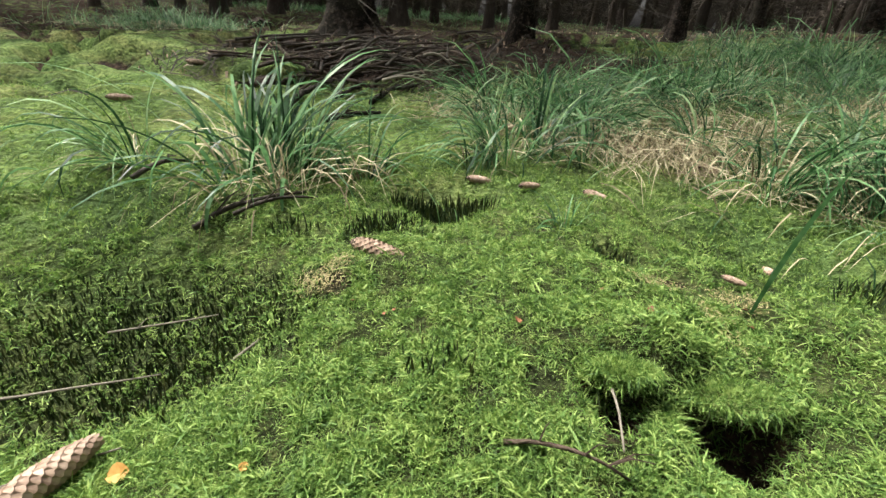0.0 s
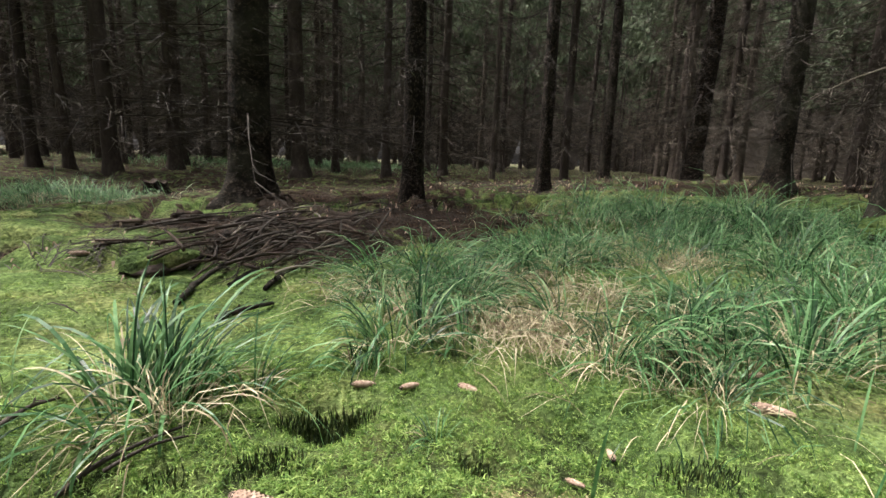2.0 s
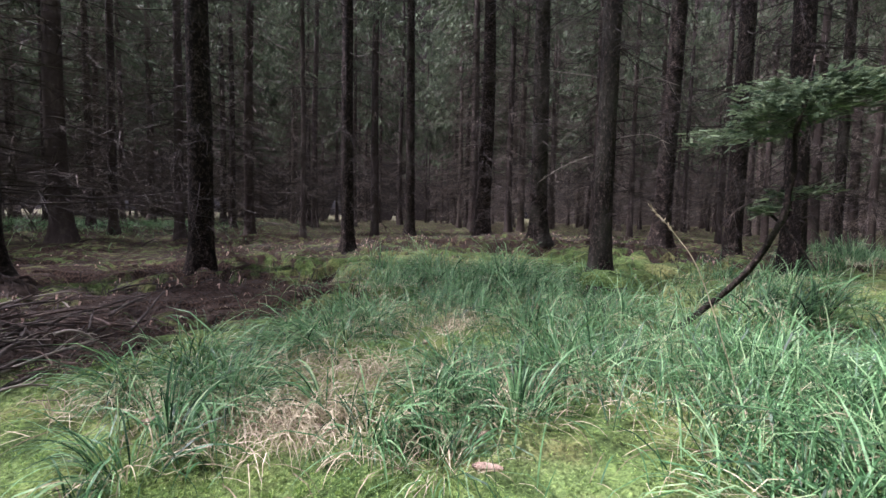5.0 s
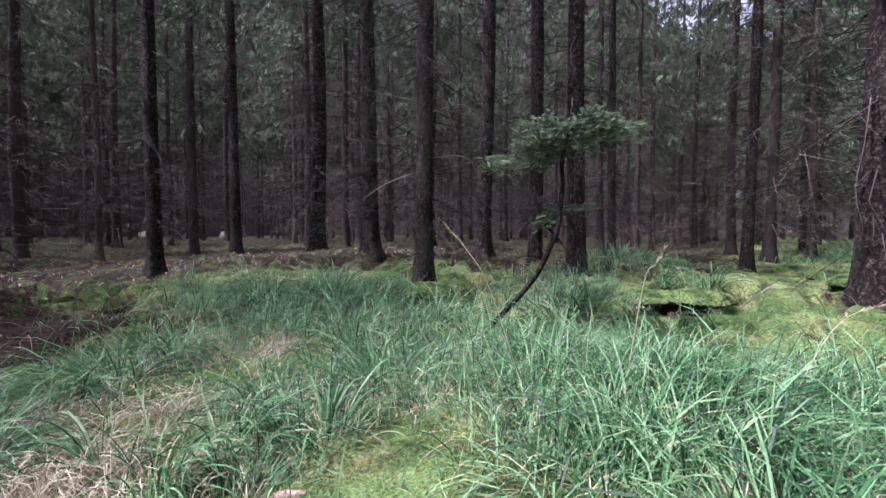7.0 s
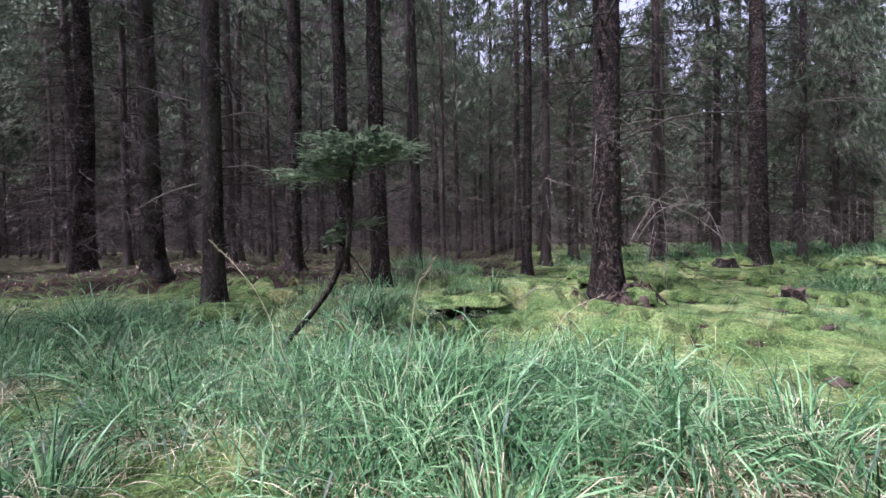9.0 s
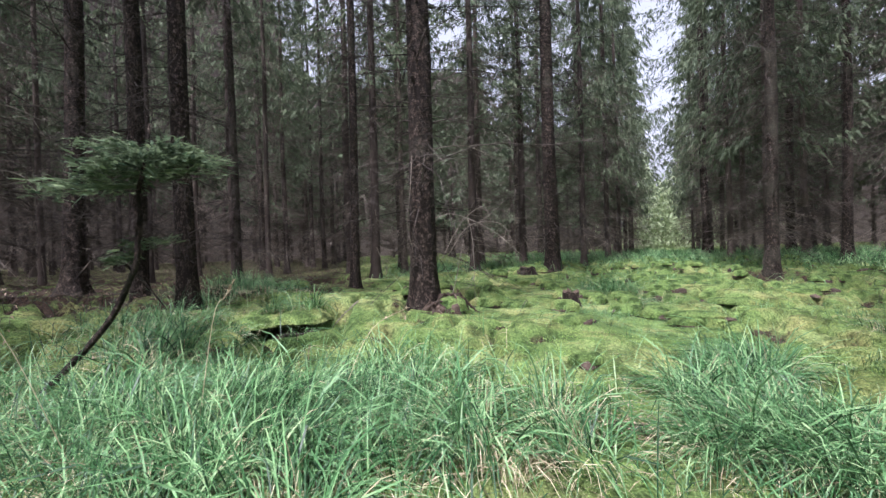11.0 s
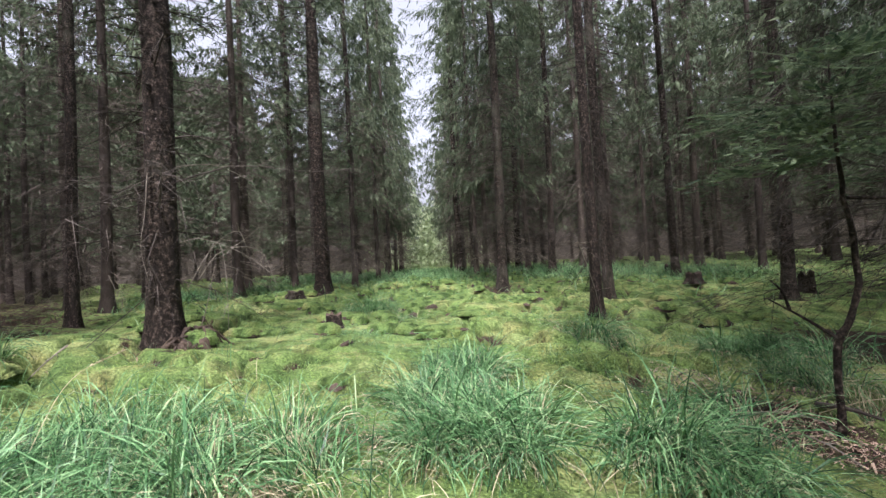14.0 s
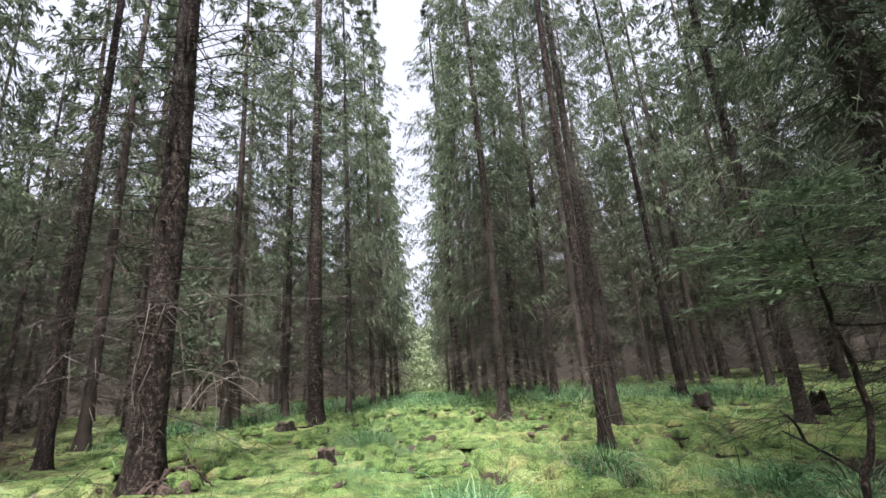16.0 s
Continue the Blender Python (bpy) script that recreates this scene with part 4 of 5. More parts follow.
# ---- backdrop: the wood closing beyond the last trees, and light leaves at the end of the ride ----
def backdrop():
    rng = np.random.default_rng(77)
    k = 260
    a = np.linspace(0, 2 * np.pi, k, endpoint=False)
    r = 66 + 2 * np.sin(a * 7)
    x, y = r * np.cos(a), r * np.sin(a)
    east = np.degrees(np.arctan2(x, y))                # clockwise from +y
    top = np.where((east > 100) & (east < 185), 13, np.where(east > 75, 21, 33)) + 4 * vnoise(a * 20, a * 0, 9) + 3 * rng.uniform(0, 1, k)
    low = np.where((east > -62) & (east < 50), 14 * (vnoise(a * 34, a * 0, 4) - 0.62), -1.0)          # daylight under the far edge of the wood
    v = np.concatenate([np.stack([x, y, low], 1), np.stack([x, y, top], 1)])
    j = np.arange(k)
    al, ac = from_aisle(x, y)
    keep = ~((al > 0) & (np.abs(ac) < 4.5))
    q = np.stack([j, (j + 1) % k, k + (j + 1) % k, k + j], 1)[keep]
    # the dark twig colour stands in for shade deep in the wood
    tagged(part("backdrop", (v, q, NOT), TWIG), "dark brown sheet standing in for the dim depth of the spruce wood", "woods", kind="structure")


backdrop()


def thicket():
    """Sunlit leafy bushes closing the far end of the ride."""
    rng = np.random.default_rng(78)
    k = 7000
    al, ac = rng.uniform(57, 72, k), rng.normal(0, 3.2, k)
    x, y = 0.3 + al * AISLE[0] - ac * AISLE[1], -1.05 + al * AISLE[1] + ac * AISLE[0]
    z = ground_z(x, y) + rng.uniform(0, 1, k) ** 1.2 * (8 + 7 * vnoise(ac, al * 0, 3))
    p = np.stack([x, y, z], 1)
    d = unit(rng.normal(0, 1, (k, 3)))
    pp = np.stack([p, p + d * 0.2, p + d * rng.uniform(0.4, 0.7, (k, 1))], 1)
    return ribbons(pp, np.tile([0.1, 0.25, 0.0], (k, 1)), unit(np.cross(d, rng.normal(0, 1, (k, 3)))))


LEAVES = material("sunlit_leaves", [(0.25, (0.12, 0.17, 0.08)), (0.5, (0.26, 0.33, 0.17)), (0.75, (0.4, 0.46, 0.28))], 0.8, 6, rough=0.5, bump=0, through_light=0.45, island=0.4)
tagged(part("bushes", thicket(), LEAVES), "light green bushes at the end of the ride", "bush", kind="stuff")


# ---- saplings ----
def spray(rng, base, d, length, shoots=46, width=0.024):
    """A flat bough: a thin spine with a fan of short brushy shoots, paler at the tips."""
    d = unit(np.asarray(d, float))
    side = unit(np.cross(d, [0, 0, 1.0]))
    t = rng.uniform(0.12, 1, shoots) ** 0.8
    lat = rng.uniform(-1, 1, shoots)
    b = base + d[None] * (t * length)[:, None] + side[None] * (lat * 0.38 * length * np.sin(t * 2.6))[:, None]
    b[:, 2] += rng.normal(0, 0.025, shoots) - 0.08 * length * t ** 2
    dd = unit(d[None] * rng.uniform(0.5, 1.0, (shoots, 1)) + side[None] * (lat * 0.9)[:, None] + rng.normal(0, 0.2, (shoots, 3)))
    ll = rng.uniform(0.045, 0.09, shoots)
    p = b[:, None] + dd[:, None] * (ll[:, None] * np.array([0, 0.6, 1.0]))[..., None]
    s = unit(np.cross(dd, np.array([0, 0, 1.0]) + rng.normal(0, 0.3, (shoots, 3))))
    spine = np.stack([base, base + d * length * 0.5 - [0, 0, 0.02 * length], base + d * length - [0, 0, 0.08 * length]])
    inner = np.stack([base + d * (t * length * 0.8)[:, None] - np.array([0, 0, 0.03]) * t[:, None], b], 1)
    m = 9
    u = np.tile(np.linspace(0.1, 1, m), shoots)
    nb = np.repeat(b, m, 0) + np.repeat(dd * ll[:, None], m, 0) * u[:, None]
    nd = unit(np.repeat(dd, m, 0) * 0.6 + np.repeat(s, m, 0) * np.tile(np.where(np.arange(m) % 2, 1.0, -1.0), shoots)[:, None] + rng.normal(0, 0.2, (shoots * m, 3)))
    needles = np.stack([nb, nb + nd * width], 1)
    return join(ribbons(p, np.tile([width * 0.7, width * 0.95, 0.0], (shoots, 1)), s), ribbons(needles, np.tile([width * 0.3, 0.0], (shoots * m, 1)), unit(rng.normal(0, 1, (shoots * m, 3)))), ribbons(inner, np.tile([0.004, 0.0], (shoots, 1)), np.tile([0, 0, 1.0], (shoots, 1))), ribbons(spine[None], np.array([[0.009, 0.006, 0.0]]), np.array([[0, 0, 1.0]])))


def sapling(name_label, stem, radii, fans, twigs, seed):
    rng = np.random.default_rng(seed)
    stem = np.asarray(stem, float)
    base = stem[0].copy()
    tree = tagged(new("young_spruce"), name_label, "tree", "young spruces")
    tree.matrix_basis = Matrix.Translation(base)
    path = curve(stem - base, 26)
    path[:, :2] += np.stack([vnoise(path[:, 2] * 6, path[:, 2] * 0, seed), vnoise(path[:, 2] * 6, path[:, 2] * 0, seed + 1)], 1) * 0.03 - 0.015
    part("trunk", tube(path, np.interp(np.linspace(0, 1, 26), np.linspace(0, 1, len(radii)), radii), 9, 0.06, rng), BARK, tree, smooth=True)
    for z0, z1, count, length, az0, az1, green in fans:
        for i in range(count):
            z = rng.uniform(z0, z1)
            p = path[np.argmin(np.abs(path[:, 2] + base[2] - z))]
            az = radians(rng.uniform(az0, az1))
            d = (math.cos(az), math.sin(az), rng.uniform(-0.08, 0.15))
            L = length * rng.uniform(0.6, 1.1)
            part("bough", spray(rng, p, d, L), YOUNG_NEEDLES if green else TWIG, tree, "flat bough of fresh green needles" if green else "")
    for a, b in twigs:
        a, b = np.asarray(a, float) - base, np.asarray(b, float) - base
        q = curve(np.array([a, (a + b) / 2 + rng.normal(0, 0.02, 3), b]), 6)
        part("branch", tube(q, np.linspace(0.012, 0.004, 6), 5), BARK, tree)
    return tree


sapling("young spruce with crooked leaning stem and flat green top", [(3.78, 1.82, 0.10), (3.84, 1.58, 0.36), (3.88, 1.26, 0.72), (3.82, 1.06, 1.15), (3.86, 1.04, 1.65), (3.92, 1.0, 2.12)], [0.025, 0.023, 0.022, 0.02, 0.016, 0.007],
        [(1.62, 1.98, 24, 0.42, 0, 360, True), (1.62, 1.7, 4, 0.75, 75, 105, True), (1.74, 1.84, 4, 0.7, 255, 285, True), (1.15, 1.3, 4, 0.26, 0, 360, True)],
        [((3.82, 1.2, 1.15), (3.9, 0.9, 0.75)), ((3.82, 1.15, 1.2), (3.7, 1.4, 1.0))], 401)
sapling("crooked young spruce with forked stem and dark green boughs", [(1.42, -4.59, -0.10), (1.41, -4.57, 0.30), (1.39, -4.56, 0.56), (1.35, -4.63, 0.68), (1.31, -4.66, 0.95), (1.32, -4.60, 1.40), (1.34, -4.55, 1.74), (1.32, -4.55, 2.4)], [0.026, 0.021, 0.023, 0.02, 0.018, 0.015, 0.011, 0.005],
        [(1.62, 2.3, 18, 0.55, 0, 360, True), (1.7, 2.05, 6, 0.8, 30, 85, True)],
        [((1.40, -4.56, 0.58), (1.62, -4.25, 0.83)), ((1.32, -4.60, 1.42), (0.95, -5.0, 1.46)), ((1.55, -4.34, 0.76), (1.58, -4.2, 0.95))], 402)


# ---- stumps, clods, sticks, cones ----
def lump(rng, rx, ry, hgt, rings=7, sides=18, rough=0.18):
    a = np.linspace(0, 2 * np.pi, sides, endpoint=False)
    v = []
    ph = rng.uniform(0, 6.3, 3)
    for i in range(rings):
        f = i / (rings - 1)
        rr = math.cos(f * 1.5) ** 0.6
        w = 1 + rough * (np.sin(2 * a + ph[0]) * 0.6 + np.sin(5 * a + ph[1]) * 0.4) + rng.normal(0, rough * 0.25, sides)
        v.append(np.stack([rx * rr * w * np.cos(a), ry * rr * w * np.sin(a), hgt * math.sin(f * 1.57) + rng.normal(0, hgt * 0.05, sides) - 0.03], 1))
    v = np.concatenate(v + [np.array([[0, 0, hgt * 1.0 - 0.03]])])
    i, j = np.meshgrid(np.arange(rings - 1), np.arange(sides), indexing="ij")
    k = (j + 1) % sides
    q = np.stack([i * sides + j, i * sides + k, (i + 1) * sides + k, (i + 1) * sides + j], -1).reshape(-1, 4)
    jj = np.arange(sides)
    t = np.stack([(rings - 1) * sides + jj, (rings - 1) * sides + (jj + 1) % sides, np.full(sides, len(v) - 1)], 1)
    return v, q, t


def stump(x, y, r, hgt, seed, mossy=True):
    rng = np.random.default_rng(seed)
    ob = tagged(new("tree_stump"), "rotten dark brown tree stump in the moss", "stump", "old stumps")
    ob.matrix_basis = pose(x, y, float(ground_z(x, y)), 0, 0, seed * 40)
    sides = 18
    a = np.linspace(0, 2 * np.pi, sides, endpoint=False)
    root = 0.5 + 0.5 * np.cos(4 * a + seed)
    rows = []
    for z in (-0.06, 0.0, 0.05, 0.12, 0.5, 1.0):
        rr = r * (1 + 0.7 * math.exp(-max(z, 0) * hgt / 0.05) * root) * (1 + rng.normal(0, 0.03, sides))
        top = hgt * z * (1 + (0.12 * rng.normal(0, 1, sides) if z == 1 else 0))
        rows.append(np.stack([rr * np.cos(a), rr * np.sin(a), np.broadcast_to(top, sides)], 1))
    v = np.concatenate(rows + [np.array([[0, 0, hgt * 0.93]])])
    i, j = np.meshgrid(np.arange(5), np.arange(sides), indexing="ij")
    k = (j + 1) % sides
    q = np.stack([i * sides + j, i * sides + k, (i + 1) * sides + k, (i + 1) * sides + j], -1).reshape(-1, 4)
    part("wood", (v, q, NOT), BARK, ob)
    jj = np.arange(sides)
    ring = rows[-1] * np.array([0.98, 0.98, 1.0]) + np.array([0, 0, 0.003])
    part("cut_face", (np.concatenate([ring, [[0, 0, hgt * 0.93 + 0.003]]]), NOQ, np.stack([jj, (jj + 1) % sides, np.full(sides, sides)], 1)), WOOD, ob, "weathered cut face")
    return ob


for i, (x, y, r, hgt) in enumerate(((7.65, -3.4, 0.13, 0.20), (7.6, -13.6, 0.2, 0.28), (4.98, -13.6, 0.16, 0.42), (-4.1, 10.4, 0.22, 0.28), (12.4, -3.9, 0.2, 0.18), (10.5, -17, 0.18, 0.3))):
    stump(x, y, r, hgt, i + 1)


def hummock(x, y, rx, ry, hgt, seed):
    rng = np.random.default_rng(seed)
    ob = tagged(new("moss_hummock"), "low moss-capped clod with a dark edge", "hummock", "mossy clods")
    ring = np.linspace(0, 6.28, 9)
    here = float(ground_z(x, y))
    low = float(np.min(ground_z(x + 0.8 * rx * np.cos(ring), y + 0.8 * rx * np.sin(ring))))
    ob.matrix_basis = pose(x, y, 0.06 * min(low, here) + 0.94 * here, 0, 0, rng.uniform(0, 180))
    part("clod", lump(rng, rx * 0.92, ry * 0.92, hgt * 0.72, rough=0.3), WOOD, ob, "dark lower body under the cap", smooth=True)
    cap = lump(rng, rx * 1.0, ry * 1.0, hgt * 0.85)
    cap[0][:, :2] += rng.uniform(-0.05, 0.05, 2) * rx
    cap[0][:, 2] += hgt * 0.24
    part("moss_cap", cap, GROUND, ob, "green moss cap", smooth=True)


def root_clump(x, y, r, seed):
    """Gnarled surface roots and bark debris heaped at a trunk's foot."""
    rng = np.random.default_rng(seed)
    ob = tagged(new("root_clump"), "gnarled dark roots and bark debris at a spruce's foot", "roots")
    ob.matrix_basis = pose(x, y, float(ground_z(x, y)), 0, 0, 0)
    part("clod", lump(rng, r, r * 0.8, r * 0.75, rough=0.35), WOOD, ob, "crumbling bark heap", smooth=True)
    for i in range(14):
        a = rng.uniform(0, 6.28)
        e = np.array([math.cos(a), math.sin(a), 0]) * r
        q = curve(np.array([[0, 0, r * 0.7], e * 0.6 + [0, 0, r * rng.uniform(0.5, 0.9)], e * 1.15 + [0, 0, r * 0.15], e * 1.45 + [0, 0, -0.05]]), 8)
        part("root", tube(q + rng.normal(0, 0.012, q.shape), np.linspace(0.02, 0.007, 8), 6, 0.25, rng), WOOD, ob)


root_clump(6.84, -1.40, 0.26, 71)
root_clump(6.60, -1.18, 0.16, 72)
root_clump(-0.98, 6.05, 0.27, 73)
root_clump(-1.55, 6.15, 0.16, 74)
hr = np.random.default_rng(61)
HUMMOCKS = [(-1.23, 3.2, 0.24, 0.17, 0.12), (-1.0, 2.75, 0.16, 0.12, 0.08), (3.6, -5.7, 0.3, 0.18, 0.07), (6.6, -6.3, 0.5, 0.25, 0.13), (12.9, -4.2, 0.5, 0.3, 0.2), (4.7, -8.3, 0.3, 0.2, 0.14), (4.2, -9.9, 0.5, 0.25, 0.2), (5.7, -2.75, 0.3, 0.2, 0.1), (4.15, -2.3, 0.14, 0.11, 0.10), (6.75, -1.4, 0.25, 0.2, 0.22), (6.0, -4.4, 0.4, 0.22, 0.1), (9.2, -7.2, 0.4, 0.25, 0.14), (8.4, -8.2, 0.35, 0.2, 0.12), (10.4, -6.1, 0.5, 0.3, 0.15),
            (11.0, -3.2, 0.5, 0.3, 0.16), (9.4, -2.2, 0.4, 0.25, 0.14), (5.9, 0.9, 0.5, 0.3, 0.16), (5.2, 1.15, 0.35, 0.25, 0.14), (4.35, 2.85, 0.34, 0.22, 0.16), (7.8, -0.2, 0.4, 0.3, 0.12), (6.4, -10.5, 0.4, 0.25, 0.14)]
for i, (x, y, rx, ry, hgt) in enumerate(HUMMOCKS):
    hummock(x, y, rx, ry, hgt, 600 + i)
for i in range(200):
    along, across = hr.uniform(4.5, 20), hr.normal(0, 3.6)
    x, y = 0.3 + along * AISLE[0] - across * AISLE[1], -1.05 + along * AISLE[1] + across * AISLE[0]
    if any((x - a) ** 2 + (y - c) ** 2 < 0.5 for a, c in placed) or along < 6:
        continue
    hummock(x, y, hr.uniform(0.15, 0.42), hr.uniform(0.12, 0.27), hr.uniform(0.1, 0.18), 700 + i)


def lies(a, b, lift=0.012):
    """Two ends on the ground, for a stick from a to b."""
    return [np.array([p[0], p[1], float(ground_z(p[0], p[1])) + lift]) for p in (a, b)]


def stick(a, b, r, seed, label, mat=None, lift=0.012, side_twigs=2, arch=0.02):
    rng = np.random.default_rng(seed)
    p0, p1 = lies(a, b, lift)
    n = 12
    u = np.linspace(0, 1, n)[:, None]
    p = p0 + (p1 - p0) * u
    L = np.linalg.norm(p1 - p0)
    p[:, 2] = np.maximum(ground_z(p[:, 0], p[:, 1]) + r * 0.7, p[:, 2]) + arch * np.sin(u[:, 0] * 3.14)
    p[:, :2] += (np.stack([vnoise(u[:, 0] * 5, u[:, 0] * 0, seed), vnoise(u[:, 0] * 5, u[:, 0] * 0, seed + 9)], 1) - 0.5) * 0.014 * L
    ob = tagged(new("stick"), label, "stick", "fallen sticks")
    part("wood", tube(p, r * np.linspace(1, 0.5, n), 7, 0.12, rng), mat or TWIG, ob, smooth=True)
    for _ in range(side_twigs):
        i = int(rng.integers(2, n - 2))
        e = p[i] + (p[i + 1] - p[i]) * 2 + rng.normal(0, 0.12, 3) * L * np.array([1, 1, 0.3]) + [0, 0, 0.03]
        e[2] = max(e[2], float(ground_z(e[0], e[1])) + 0.005)
        part("twig", tube(np.array([p[i], (p[i] + e) / 2 + [0, 0, 0.01], e]), [r * 0.4, r * 0.3, r * 0.15], 4), mat or TWIG, ob)
    return ob


DARK_STICK, GREY_STICK = "dark rotten stick lying on the moss", "bleached grey stick lying on the moss"
stick((-0.63, 1.03), (-0.42, 1.27), 0.008, 1, DARK_STICK)
stick((-0.55, 1.08), (-0.36, 1.20), 0.006, 2, DARK_STICK)
stick((-0.92, 1.26), (-0.86, 1.46), 0.009, 3, DARK_STICK)
LOG = "thick dark rotting branch lying across moss and brushwood"
stick((-1.04, 3.17), (-0.96, 4.85), 0.026, 4, LOG, BARK, arch=0.03, side_twigs=1)
stick((-0.84, 2.4), (-0.83, 3.3), 0.021, 5, LOG, BARK, arch=0.02, side_twigs=1)
stick((-0.58, 2.14), (-0.36, 2.36), 0.017, 6, LOG, BARK, arch=0.01, side_twigs=3)
stick((-0.46, 2.65), (-0.26, 3.29), 0.018, 61, LOG, BARK, arch=0.02, side_twigs=2)
stick((-0.57, 3.66), (-0.47, 4.3), 0.016, 62, LOG, BARK, arch=0.03, side_twigs=1)
stick((-0.7, 2.81), (-0.59, 3.06), 0.014, 63, LOG, BARK, arch=0.01, side_twigs=2)
stick((-0.75, 0.55), (-0.50, 0.63), 0.003, 7, GREY_STICK, PALE_TWIG, 0.02, 1, 0.0)
stick((-0.66, 0.72), (-0.44, 0.74), 0.0025, 8, GREY_STICK, PALE_TWIG, 0.03, 1, 0.0)
stick((-0.36, 0.62), (-0.32, 0.66), 0.004, 9, GREY_STICK, PALE_TWIG, 0.012, 0, 0.0)
stick((0.09, 0.395), (0.235, 0.36), 0.0035, 10, "blackened forked twig with a pale broken end in the moss", WOOD, 0.012, 5)
stick((0.25, 0.52), (0.23, 0.38), 0.0025, 11, GREY_STICK, PALE_TWIG, 0.03, 0)
stick((-0.55, 0.37), (-0.42, 0.42), 0.003, 12, GREY_STICK, PALE_TWIG, 0.02, 1, 0.0)
stick((4.9, 0.35), (5.4, 0.1), 0.018, 13, DARK_STICK)
stick((1.95, -4.5), (1.5, -4.72), 0.006, 15, GREY_STICK, PALE_TWIG, 0.06, 3, 0.05)
stick((1.2, -4.55), (0.75, -4.6), 0.006, 16, GREY_STICK, PALE_TWIG, 0.05, 4, 0.04)
stick((1.55, -4.45), (1.2, -4.2), 0.007, 17, GREY_STICK, PALE_TWIG, 0.03, 2, 0.02)
stick((1.7, -5.0), (1.35, -5.05), 0.02, 18, DARK_STICK)
stick((6.2, -0.2), (6.0, 0.1), 0.009, 14, GREY_STICK, PALE_TWIG, 0.04)
br = np.random.default_rng(55)
for i in range(170):
    heap = i < 120
    c = np.array([br.normal(-0.6, 0.42), br.normal(3.65, 0.38)]) if heap else np.array([br.normal(-0.4, 0.9), br.normal(4.6, 0.8)])
    az, L = br.uniform(0, 3.14) if i % 2 else br.normal(0.8, 0.45), br.uniform(0.15, 0.75 if heap else 0.5)
    d = np.array([math.cos(az), math.sin(az)]) * L / 2
    stick(c - d, c + d, br.uniform(0.005, 0.014) if heap else br.uniform(0.0025, 0.008), 800 + i, "grey-brown dead branch in a brushwood pile under the spruce", PALE_TWIG if i % 17 == 0 else WOOD if i % 2 else None, lift=br.uniform(0.0, 0.2) if heap else 0.01, side_twigs=2, arch=br.uniform(0, 0.04))
for i in range(14):
    f = br.uniform(0, 1)
    c = np.array([-2.02 + f * 0.59 + br.normal(0, 0.05), 4.58 + f * 0.4 + br.normal(0, 0.18)])
    az, L = br.uniform(0, 3.14), br.uniform(0.12, 0.3)
    d = np.array([math.cos(az), math.sin(az)]) * L / 2
    stick(c - d, c + d, br.uniform(0.022, 0.04), 1000 + i, "short black chunk of rotten wood on the needle litter", WOOD, lift=br.uniform(0.0, 0.08), side_twigs=0, arch=0.0)
